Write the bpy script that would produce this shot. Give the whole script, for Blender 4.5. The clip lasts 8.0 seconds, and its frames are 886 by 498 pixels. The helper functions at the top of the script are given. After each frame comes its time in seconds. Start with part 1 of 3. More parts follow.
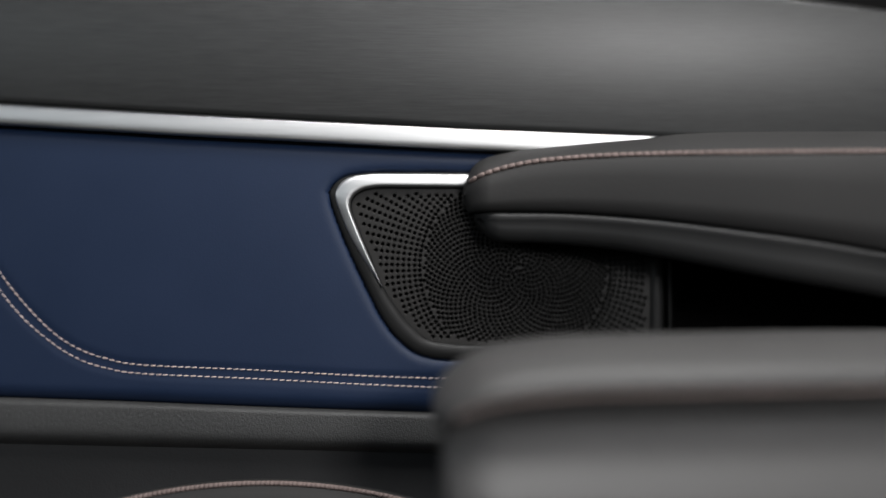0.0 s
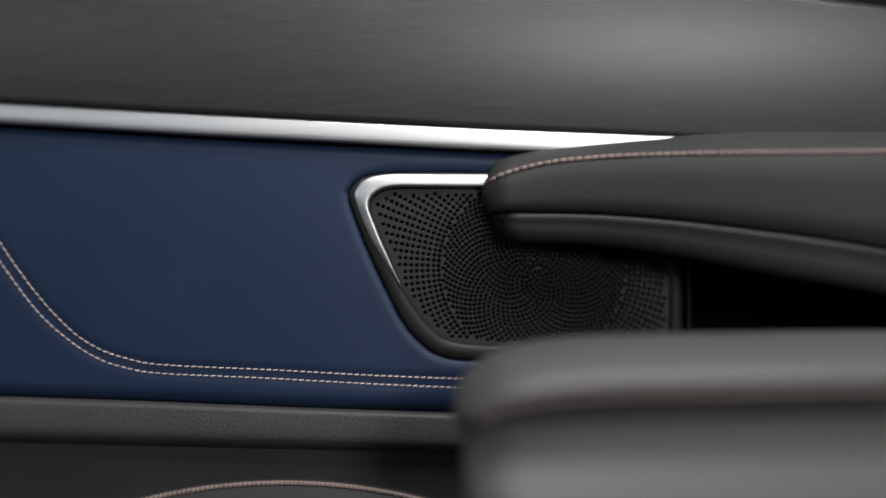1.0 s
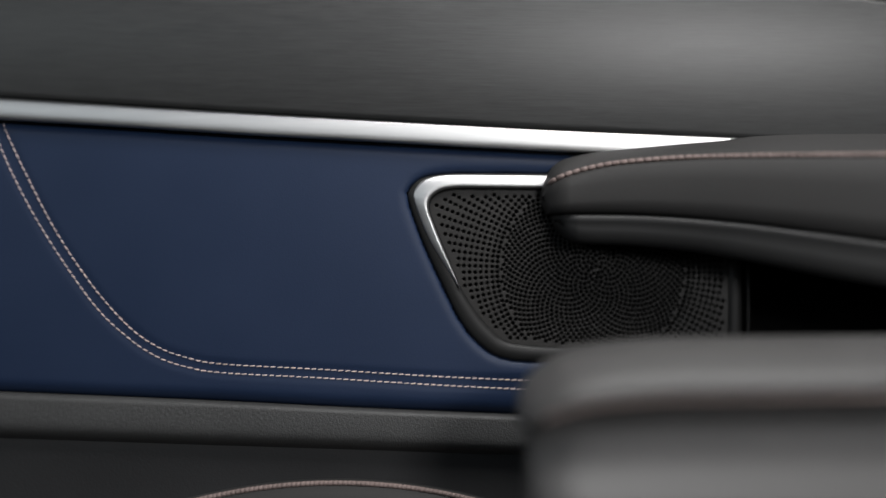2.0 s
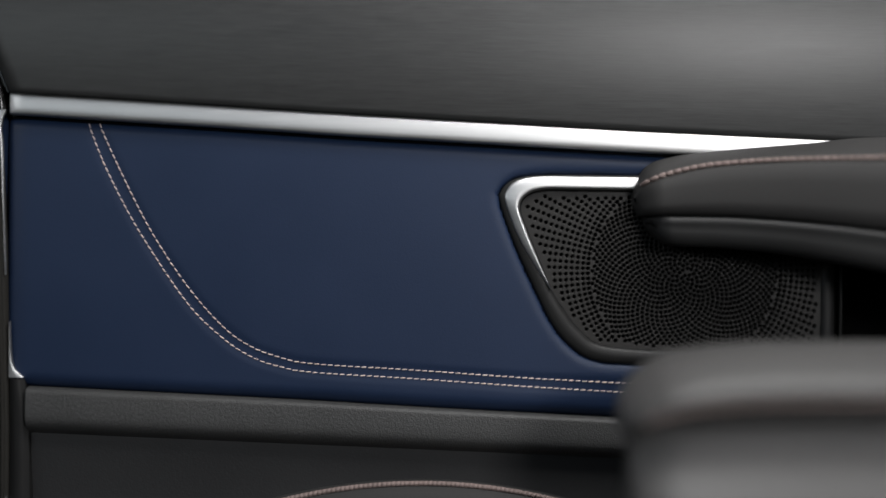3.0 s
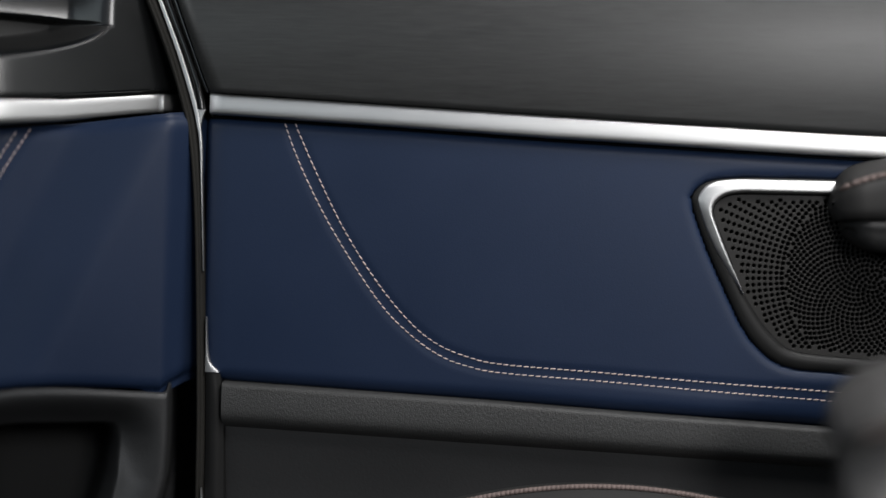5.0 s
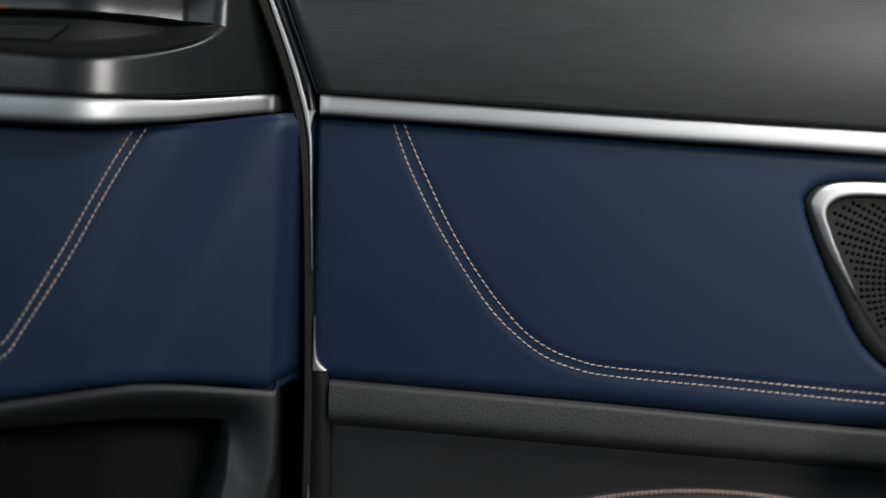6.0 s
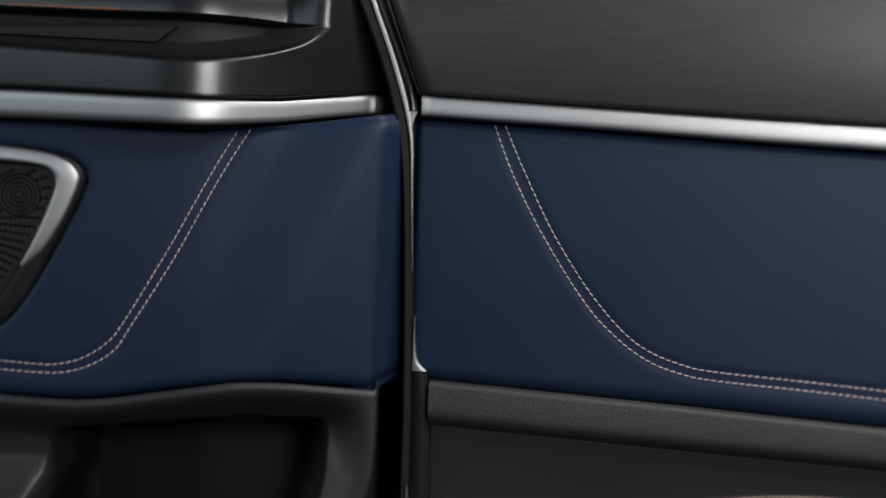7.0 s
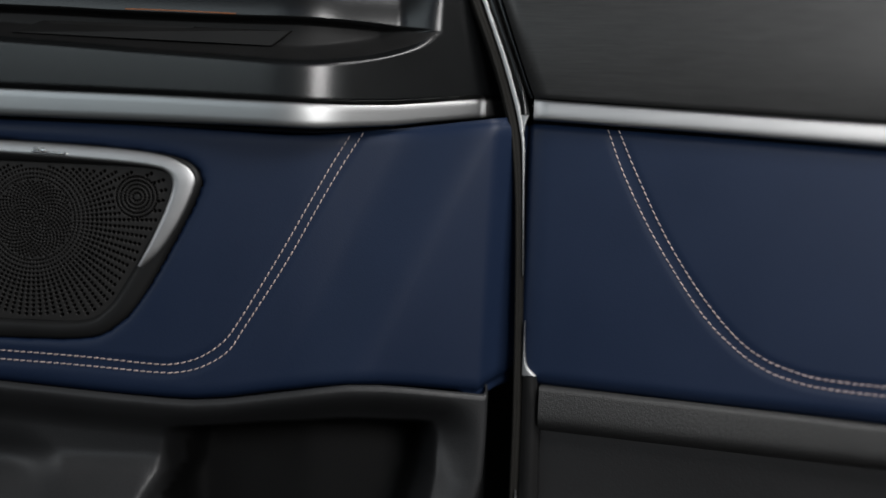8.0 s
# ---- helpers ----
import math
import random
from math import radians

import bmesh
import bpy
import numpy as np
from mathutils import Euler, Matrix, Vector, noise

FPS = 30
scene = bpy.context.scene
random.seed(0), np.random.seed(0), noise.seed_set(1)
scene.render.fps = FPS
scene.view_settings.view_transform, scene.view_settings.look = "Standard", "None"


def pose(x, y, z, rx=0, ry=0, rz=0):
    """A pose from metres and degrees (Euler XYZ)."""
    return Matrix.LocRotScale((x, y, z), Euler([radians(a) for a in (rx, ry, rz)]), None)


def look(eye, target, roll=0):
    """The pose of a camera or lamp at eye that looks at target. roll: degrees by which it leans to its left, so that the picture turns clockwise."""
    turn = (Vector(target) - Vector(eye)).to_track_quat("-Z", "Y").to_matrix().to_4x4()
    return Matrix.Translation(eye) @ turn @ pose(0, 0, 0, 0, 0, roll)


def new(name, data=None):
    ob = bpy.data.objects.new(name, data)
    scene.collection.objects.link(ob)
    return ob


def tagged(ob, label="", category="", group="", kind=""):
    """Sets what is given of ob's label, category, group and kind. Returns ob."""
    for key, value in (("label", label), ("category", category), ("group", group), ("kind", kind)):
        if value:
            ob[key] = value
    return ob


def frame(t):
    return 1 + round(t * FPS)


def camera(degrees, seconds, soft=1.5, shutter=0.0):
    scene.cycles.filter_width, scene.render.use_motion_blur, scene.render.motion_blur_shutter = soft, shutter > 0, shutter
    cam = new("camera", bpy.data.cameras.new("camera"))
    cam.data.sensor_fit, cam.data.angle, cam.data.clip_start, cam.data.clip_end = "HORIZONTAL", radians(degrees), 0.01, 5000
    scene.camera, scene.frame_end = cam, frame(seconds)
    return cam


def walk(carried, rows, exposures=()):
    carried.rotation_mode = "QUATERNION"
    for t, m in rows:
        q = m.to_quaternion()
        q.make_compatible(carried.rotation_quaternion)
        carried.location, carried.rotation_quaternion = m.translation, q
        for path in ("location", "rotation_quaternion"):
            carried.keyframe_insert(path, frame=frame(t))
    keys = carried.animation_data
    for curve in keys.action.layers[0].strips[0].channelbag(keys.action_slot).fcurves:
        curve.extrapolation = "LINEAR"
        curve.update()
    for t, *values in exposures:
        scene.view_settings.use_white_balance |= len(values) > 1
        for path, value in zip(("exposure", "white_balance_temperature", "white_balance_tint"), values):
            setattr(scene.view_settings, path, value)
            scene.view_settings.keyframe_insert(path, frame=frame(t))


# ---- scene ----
import functools

# ---- camera ----
cam = camera(42.0, 8.0, soft=1.5)
cam.data.dof.use_dof = True
cam.data.dof.focus_distance = 0.804
cam.data.dof.aperture_fstop = 0.56
METRES, EYE, TILT, LEAN, TURN = 0.8, 0.6, 0.0, 0.0, -5.767
ROWS = [
    (0.0, 0.0000, 0.0000, 0.0000, 0.000, 0.000, -0.000),
    (0.5, -0.0028, 0.0000, 0.0008, 0.094, -0.023, 0.017),
    (1.0, -0.0105, 0.0000, 0.0015, 0.355, -0.076, -0.036),
    (2.5, -0.0662, 0.0005, 0.0038, 2.259, -0.154, -0.518),
    (3.0, -0.0916, -0.0011, 0.0048, 3.193, -0.207, -0.659),
    (3.5, -0.1138, -0.0026, 0.0061, 4.107, -0.275, -0.833),
    (4.0, -0.1408, -0.0050, 0.0075, 5.046, -0.372, -1.004),
    (4.5, -0.1618, -0.0061, 0.0088, 6.109, -0.489, -1.178),
    (6.0, -0.2247, -0.0149, 0.0131, 10.389, -0.868, -1.849),
    (6.5, -0.2419, -0.0182, 0.0142, 11.773, -0.976, -2.067),
    (7.0, -0.2620, -0.0228, 0.0149, 13.233, -1.075, -2.268),
    (7.5, -0.2822, -0.0267, 0.0154, 14.721, -1.144, -2.468),
    (8.0, -0.3060, -0.0317, 0.0161, 16.225, -1.184, -2.636),
]
walk(cam, [(t, pose(0, 0, EYE, TILT, LEAN, TURN) @ pose(METRES * x, METRES * y, METRES * z, 90 + pitch, roll, yaw)) for t, x, y, z, yaw, pitch, roll in ROWS], exposures=[(0.0, 0.02), (2.5, -0.03), (4.5, -0.09), (6.0, -0.20), (8.0, -0.25)])

# ---- light ----
world = bpy.data.worlds.new("sky")
scene.world = world
world.use_nodes = True
wn = world.node_tree.nodes
bg = wn["Background"]
sky = wn.new("ShaderNodeTexSky")
sky.sky_type = "NISHITA"
sky.sun_disc = False
sky.sun_elevation, sky.sun_rotation = radians(40), radians(150)
world.node_tree.links.new(sky.outputs[0], bg.inputs[0])
bg.inputs[1].default_value = 0.05


def area(name, at, to, sx, sy, watts, colour=(1, 1, 1)):
    data = bpy.data.lights.new(name, "AREA")
    data.shape, data.size, data.size_y, data.energy, data.color = "RECTANGLE", sx, sy, watts, colour
    ob = new(name, data)
    ob.matrix_world = look(at, to)
    return tagged(ob, kind="structure")


# daylight that comes in through the windscreen, the glass roof and the two windows of the far side
area("windscreen_daylight", (-1.55, -0.25, 1.10), (0.0, 0.35, 0.75), 0.85, 0.32, 3.8, (0.97, 0.99, 1.0))
area("roof_daylight", (0.27, 0.40, 1.34), (0.27, 0.45, 0.6), 0.7, 0.36, 12.0, (1.0, 0.99, 0.98))
area("rear_window_daylight", (0.76, -0.99, 1.08), (0.76, 0.8, 1.02), 0.50, 0.42, 15.0, (1.0, 0.985, 0.98))
area("front_window_daylight", (-0.95, -0.99, 1.12), (-0.95, 0.8, 1.04), 0.9, 0.36, 1.8, (0.86, 0.975, 1.0))


# ---- materials ----
def material(name, base, rough=0.5, metal=0.0, spec=0.5, grain=None, bump=0.0, vary=0.15, vary_scale=9.0, stretch=(1, 1, 1), rough_vary=0.08, sheen=0.0, coat=0.0):
    """A surface: base colour with broad and fine variation, a fine relief and an uneven gloss."""
    m = bpy.data.materials.new(name)
    m.use_nodes = True
    nt = m.node_tree
    n, link = nt.nodes, nt.links.new
    b = n["Principled BSDF"]
    co = n.new("ShaderNodeTexCoord")
    mp = n.new("ShaderNodeMapping")
    mp.inputs["Scale"].default_value = stretch
    link(co.outputs["Object"], mp.inputs[0])
    broad = n.new("ShaderNodeTexNoise")
    broad.inputs["Scale"].default_value = vary_scale
    broad.inputs["Detail"].default_value = 4
    link(mp.outputs[0], broad.inputs[0])
    fine = n.new("ShaderNodeTexNoise")
    fine.inputs["Scale"].default_value = grain or 600
    fine.inputs["Detail"].default_value = 3
    link(mp.outputs[0], fine.inputs[0])
    mixn = n.new("ShaderNodeMath")
    mixn.operation = "MULTIPLY_ADD"
    mixn.inputs[1].default_value = 0.5
    link(fine.outputs[0], mixn.inputs[0])
    half = n.new("ShaderNodeMath")
    half.operation = "MULTIPLY"
    half.inputs[1].default_value = 0.5
    link(broad.outputs[0], half.inputs[0])
    link(half.outputs[0], mixn.inputs[2])
    ramp = n.new("ShaderNodeMapRange")
    ramp.inputs[1].default_value, ramp.inputs[2].default_value = 0.3, 0.7
    ramp.inputs[3].default_value, ramp.inputs[4].default_value = 1 - vary, 1 + vary
    link(mixn.outputs[0], ramp.inputs[0])
    sc = n.new("ShaderNodeVectorMath")
    sc.operation = "SCALE"
    sc.inputs[0].default_value = base
    link(ramp.outputs[0], sc.inputs[3])
    link(sc.outputs[0], b.inputs["Base Color"])
    rr = n.new("ShaderNodeMapRange")
    rr.inputs[1].default_value, rr.inputs[2].default_value = 0.3, 0.7
    rr.inputs[3].default_value, rr.inputs[4].default_value = rough - rough_vary, rough + rough_vary
    link(mixn.outputs[0], rr.inputs[0])
    link(rr.outputs[0], b.inputs["Roughness"])
    b.inputs["Metallic"].default_value = metal
    b.inputs["Specular IOR Level"].default_value = spec
    b.inputs["Sheen Weight"].default_value = sheen
    b.inputs["Coat Weight"].default_value = coat
    b.inputs["Coat Roughness"].default_value = rough * 0.8
    if bump:
        bp = n.new("ShaderNodeBump")
        bp.inputs["Strength"].default_value = 1.0
        bp.inputs["Distance"].default_value = bump
        link(fine.outputs[0], bp.inputs["Height"])
        link(bp.outputs[0], b.inputs["Normal"])
    return m


def leather(name, base, rough, cell, bump, vary=0.1, spec=0.4):
    """Leather: pebbled grain from cells under a fine noise."""
    m = material(name, base, rough, 0, spec, 900, 0, vary, 14.0)
    nt = m.node_tree
    n, link = nt.nodes, nt.links.new
    co = n["Texture Coordinate"]
    vo = n.new("ShaderNodeTexVoronoi")
    vo.inputs["Scale"].default_value = cell
    link(co.outputs["Object"], vo.inputs[0])
    no = n.new("ShaderNodeTexNoise")
    no.inputs["Scale"].default_value = cell * 0.45
    no.inputs["Detail"].default_value = 5
    link(co.outputs["Object"], no.inputs[0])
    ad = n.new("ShaderNodeMath")
    ad.operation = "MULTIPLY_ADD"
    ad.inputs[1].default_value = 0.6
    link(vo.outputs["Distance"], ad.inputs[0])
    link(no.outputs[0], ad.inputs[2])
    bp = n.new("ShaderNodeBump")
    bp.inputs["Distance"].default_value = bump
    link(ad.outputs[0], bp.inputs["Height"])
    link(bp.outputs[0], n["Principled BSDF"].inputs["Normal"])
    return m


BLUE = leather("blue_leather", (0.0108, 0.0218, 0.0532), 0.48, 1300, 0.00005, 0.1, 0.28)
DARK_LEATHER = leather("charcoal_leather", (0.030, 0.0292, 0.0288), 0.68, 900, 0.0001, 0.12, 0.2)
SEAT_LEATHER = leather("grey_leather", (0.059, 0.0573, 0.0565), 0.5, 800, 0.0001, 0.12)
GRAINED = leather("grained_plastic", (0.044, 0.0442, 0.0438), 0.5, 1200, 0.00036, 0.28)
BRUSHED = material("brushed_dark_trim", (0.045, 0.0455, 0.0455), 0.38, 0.42, 0.5, 1500, 0.00003, 0.22, 620.0, (0.05, 1, 1.3), 0.06)
SATIN = material("satin_chrome", (0.56, 0.56, 0.56), 0.45, 1.0, 0.5, 500, 0, 0.06, 40.0, (0.06, 1, 1.5), 0.05)
# copy of the satin chrome, darkened for the dimmer light on the front door
SHADOW_CHROME = material("shaded_satin_chrome", (0.42, 0.424, 0.424), 0.36, 1.0, 0.5, 500, 0, 0.02, 40.0, (0.06, 1, 1.5), 0.008)
SHELL = material("charcoal_shell", (0.021, 0.021, 0.021), 0.55, 0, 0.3, 1200, 0.00002, 0.12, 18.0)
LOWER = leather("black_lower_trim", (0.027, 0.0274, 0.0284), 0.55, 800, 0.0001, 0.15, 0.3)
# the ledge's grained plastic again, with shade put into a darker base
GRAINED_SHADED = leather("shaded_grained_plastic", (0.030, 0.0306, 0.0316), 0.42, 800, 0.00009, 0.18)
SOFT = material("soft_touch_black", (0.007, 0.0076, 0.008), 0.21, 0, 0.55, 1200, 0, 0.12, 18.0, rough_vary=0.03)
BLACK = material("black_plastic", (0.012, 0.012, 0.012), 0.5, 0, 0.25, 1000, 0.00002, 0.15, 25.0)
GLOSS = material("piano_black", (0.006, 0.006, 0.006), 0.12, 0, 0.5, 800, 0, 0.1, 25.0, rough_vary=0.03)
RUBBER = material("black_rubber", (0.018, 0.017, 0.015), 0.7, 0, 0.2, 1500, 0.00003, 0.15, 40.0)
GRILLE = material("grille_plastic", (0.0165, 0.0155, 0.0147), 0.55, 0, 0.3, 1500, 0.00001, 0.12, 40.0)
# near-black that stands in for unlit depth in holes and recesses
VOID = material("void_black", (0.003, 0.003, 0.003), 0.9, 0, 0.1, 1200, 0, 0.1, 25.0, rough_vary=0.02)
THREAD = material("tan_thread", (0.66, 0.53, 0.49), 0.6, 0, 0.3, 2500, 0.00005, 0.2, 60.0)
PIPING = material("rose_thread", (0.19, 0.145, 0.133), 0.6, 0, 0.3, 2500, 0.00005, 0.25, 60.0)
CARPET = material("black_carpet", (0.012, 0.012, 0.012), 0.95, 0, 0.1, 700, 0.0006, 0.3, 12.0, rough_vary=0.03)
LINER = material("grey_headliner", (0.16, 0.16, 0.155), 0.9, 0, 0.2, 900, 0.0002, 0.1, 8.0)
CABIN = material("dark_cabin_trim", (0.06, 0.06, 0.06), 0.6, 0, 0.4, 700, 0.00008, 0.15, 10.0)
MARK = material("polished_mark", (0.85, 0.84, 0.84), 0.25, 1.0, 0.5, 900, 0, 0.05, 60.0, rough_vary=0.03)
AMBER = bpy.data.materials.new("amber_glow")
AMBER.use_nodes = True
AMBER.node_tree.nodes["Principled BSDF"].inputs["Base Color"].default_value = (0.3, 0.1, 0.03, 1)
AMBER.node_tree.nodes["Principled BSDF"].inputs["Emission Color"].default_value = (1.0, 0.36, 0.12, 1)
AMBER.node_tree.nodes["Principled BSDF"].inputs["Emission Strength"].default_value = 0.045


# ---- helpers of this scene ----
def thing(name, label, category, at=(0, 0, 0), group="", kind=""):
    ob = new(name)
    ob.location = at
    return tagged(ob, label, category, group, kind)


def link_mesh(name, verts, faces, mats, parent, label="", smooth=True, which=None):
    me = bpy.data.meshes.new(name)
    me.from_pydata(np.asarray(verts, float).reshape(-1, 3).tolist(), [], faces.tolist() if isinstance(faces, np.ndarray) else faces)
    for m in (mats if isinstance(mats, (list, tuple)) else [mats]):
        me.materials.append(m)
    if which is not None:
        me.polygons.foreach_set("material_index", np.asarray(which, dtype=np.int32))
    if smooth:
        me.polygons.foreach_set("use_smooth", np.ones(len(me.polygons), dtype=bool))
    me.update()
    bm = bmesh.new()
    bm.from_mesh(me)
    bmesh.ops.recalc_face_normals(bm, faces=bm.faces)
    bm.to_mesh(me)
    bm.free()
    ob = new(name, me)
    if parent:
        ob.parent = parent
        ob.matrix_parent_inverse = Matrix.Translation(parent.location).inverted() if parent.parent is None else parent.matrix_parent_inverse.copy() @ Matrix()
        if parent.parent is not None:
            ob.matrix_parent_inverse = Matrix()
    if label:
        ob["label"] = label
    return ob


def loft(name, rings, mat, parent, label="", cap=True, closed=True):
    """A skin over rings of equal count."""
    k = len(rings[0])
    verts = [p for r in rings for p in r]
    faces = []
    for i in range(len(rings) - 1):
        for j in range(k if closed else k - 1):
            a, b = i * k + j, i * k + (j + 1) % k
            faces.append((a, b, b + k, a + k))
    if cap:
        n = len(verts)
        verts = verts + list(rings[0]) + list(rings[-1])
        faces.append(tuple(range(n, n + k)))
        faces.append(tuple(range(n + k, n + 2 * k)))
    return link_mesh(name, verts, faces, mat, parent, label)


def spline(points, n=160):
    """Even points along a smooth curve through the given ones."""
    p = np.array(points, float)
    q = np.vstack([2 * p[0] - p[1], p, 2 * p[-1] - p[-2]])
    out = []
    for i in range(1, len(q) - 2):
        for t in np.linspace(0, 1, 24, endpoint=False):
            a, b, c, d = q[i - 1], q[i], q[i + 1], q[i + 2]
            out.append(0.5 * ((2 * b) + (c - a) * t + (2 * a - 5 * b + 4 * c - d) * t * t + (3 * b - a - 3 * c + d) * t ** 3))
    out.append(p[-1])
    out = np.array(out)
    s = np.r_[0, np.cumsum(np.linalg.norm(np.diff(out, axis=0), axis=1))]
    w = np.linspace(0, s[-1], n)
    return np.stack([np.interp(w, s, out[:, k]) for k in range(p.shape[1])], 1)


@functools.lru_cache(maxsize=None)
def _smoothed(table):
    return spline(table, 300)


def lerp(x, table):
    """Smooth value at x from (x, value) pairs."""
    p = _smoothed(tuple(table))
    return float(np.interp(x, p[:, 0], p[:, 1]))


def distance(poly, u, v, closed=True):
    """Distance from points to a polyline, and whether they are inside it."""
    d = np.full(u.shape, 9.0)
    inside = np.zeros(u.shape, bool)
    m = len(poly)
    for i in range(m if closed else m - 1):
        (x0, y0), (x1, y1) = poly[i], poly[(i + 1) % m]
        ex, ey = x1 - x0, y1 - y0
        t = np.clip(((u - x0) * ex + (v - y0) * ey) / (ex * ex + ey * ey + 1e-18), 0, 1)
        d = np.minimum(d, np.hypot(u - x0 - t * ex, v - y0 - t * ey))
        if closed:
            cross = ((y0 > v) != (y1 > v)) & (u < (x1 - x0) * (v - y0) / (y1 - y0 + 1e-18) + x0)
            inside ^= cross
    return d, inside


def ease(x):
    x = np.clip(x, 0, 1)
    return x * x * (3 - 2 * x)


def roll_off(d, r, drop):
    """Rounded edge: 0 further than r from the edge, falling to -drop at it."""
    x = np.clip(1 - d / r, 0, 1)
    return -drop * (1 - np.sqrt(np.clip(1 - x * x, 0, 1)))


DOOR_Y = 0.812


def rear(u, v, w):
    """The rear door's own measure: along, up, and out towards the cabin."""
    return np.stack([np.broadcast_to(u, np.shape(v)) + 0 * w, DOOR_Y - w, v + 0 * w], -1)


# plan of the front door: it turns gently inwards, then sharply back at its end
_s = np.linspace(-0.6, 0.225, 1651)
_a = np.full(_s.shape, math.atan(0.18))
_a = _a + (math.atan(0.31) - math.atan(0.18)) * ease((_s + 0.022) / 0.044)
_a = _a + (radians(43) - math.atan(0.31)) * ease((_s - 0.1180) / 0.013)
_x = np.r_[0, np.cumsum(np.cos(_a[:-1]) * np.diff(_s))]
_y = np.r_[0, np.cumsum(np.sin(_a[:-1]) * np.diff(_s))]
_x += -0.478 - np.interp(0, _s, _x)
_y += 0.762 - np.interp(0, _s, _y)


def front(s, v, w):
    a = np.interp(s, _s, _a)
    x = np.interp(s, _s, _x) + w * np.sin(a)
    y = np.interp(s, _s, _y) - w * np.cos(a)
    return np.stack([x + 0 * v, y + 0 * v, v + 0 * x], -1)


# its ledge and chrome strip turn further back past the bend, up to a corner that leans with the seal
_b = np.full(_s.shape, math.atan(0.18)) - (math.atan(0.18) - math.atan(0.155)) * ease((_s + 0.27) / 0.04)
_b = _b + (math.atan(0.70) - math.atan(0.155)) * ease((_s + 0.040) / 0.066)
_bx = np.r_[0, np.cumsum(np.cos(_b[:-1]) * np.diff(_s))]
_by = np.r_[0, np.cumsum(np.sin(_b[:-1]) * np.diff(_s))]
_bx += _x[0] - _bx[0]
_by += _y[0] - _by[0]


def ledge_plan(s, v, w):
    s, v, w = np.broadcast_arrays(np.asarray(s, float), np.asarray(v, float), np.asarray(w, float))
    end = 0.124 - 0.37 * np.clip(v - 0.70, 0, None)
    d = s - end
    past = 0.5 * (d + np.sqrt(d * d + 0.0045 ** 2)) * ease((d + 0.03) / 0.03)
    turn = 0.5 * (1 + d / np.sqrt(d * d + 0.0045 ** 2)) * ease((d + 0.03) / 0.03)
    a = np.interp(s, _s, _b)
    a = a + (radians(44) - a) * turn
    x = np.interp(s - past, _s, _bx) + past * math.cos(radians(44)) + w * np.sin(a)
    y = np.interp(s - past, _s, _by) + past * math.sin(radians(44)) - w * np.cos(a)
    return np.stack([x, y, v + 0 * x], -1)


def sheet(name, us, vs, height, place, mats, parent, label="", low=None, high=None, keep=None, pick=None):
    """A modelled skin: rows of points between a lower and an upper line, raised by height(u, v)."""
    us, fr = np.asarray(us), np.asarray(vs)
    U = np.repeat(us[:, None], len(fr), 1)
    if low is None:
        V = np.repeat(fr[None, :], len(us), 0)
    else:
        lo, hi = low(us)[:, None], high(us)[:, None]
        V = lo + (hi - lo) * fr[None, :]
    W = height(U, V)
    P = place(U, V, W).reshape(-1, 3)
    n, k = U.shape
    idx = np.arange(n * k).reshape(n, k)
    F = np.stack([idx[:-1, :-1], idx[1:, :-1], idx[1:, 1:], idx[:-1, 1:]], -1).reshape(-1, 4)
    cu = (U[:-1, :-1] + U[1:, 1:]).ravel() / 2
    cv = (V[:-1, :-1] + V[1:, 1:]).ravel() / 2
    if keep is not None:
        F = F[keep(cu, cv)]
    which = None
    if pick is not None:
        if keep is not None:
            m = keep(cu, cv)
            cu, cv = cu[m], cv[m]
        which = pick(cu, cv)
    used = np.unique(F)
    remap = np.zeros(n * k, int)
    remap[used] = np.arange(len(used))
    return link_mesh(name, P[used], remap[F], mats, parent, label, which=which)


def stitches(name, path, surface, place, parent, pitch=0.0047, length=0.0037, r=0.00044, label="", mat=None):
    """A row of single thread stitches along a path in a door's own measure."""
    p = spline(path, 700)
    s = np.r_[0, np.cumsum(np.linalg.norm(np.diff(p, axis=0), axis=1))]
    verts, faces = [], []
    for c in np.arange(pitch / 2, s[-1] - pitch / 2, pitch):
        base = len(verts)
        jit = (random.random() - 0.5) * 0.0003
        for k, (off, f, up) in enumerate(((-0.5, 0.45, -0.3), (-0.38, 0.95, 0.35), (0, 1.0, 0.6), (0.38, 0.95, 0.35), (0.5, 0.45, -0.3))):
            q = c + off * length + jit
            u, v = np.interp(q, s, p[:, 0]), np.interp(q, s, p[:, 1])
            u2, v2 = np.interp(q + 1e-4, s, p[:, 0]), np.interp(q + 1e-4, s, p[:, 1])
            tx, ty = (u2 - u), (v2 - v)
            ln = math.hypot(tx, ty) or 1
            tx, ty = tx / ln, ty / ln
            # stitches lie a little slanted to the row
            u, v = u - ty * off * 0.0004, v + tx * off * 0.0004
            w0 = float(surface(np.array([u]), np.array([v]))[0]) + up * r
            for j in range(6):
                a = j * math.pi / 3
                verts.append(place(np.array(u - ty * math.cos(a) * r * f), np.array(v + tx * math.cos(a) * r * f), np.array(w0 + math.sin(a) * r * f)))
        for k in range(4):
            for j in range(6):
                a, b = base + k * 6 + j, base + k * 6 + (j + 1) % 6
                faces.append((a, b, b + 6, a + 6))
        faces.append(tuple(base + j for j in range(6)))
        faces.append(tuple(base + 24 + j for j in range(6)))
    return link_mesh(name, verts, faces, mat or THREAD, parent, label)


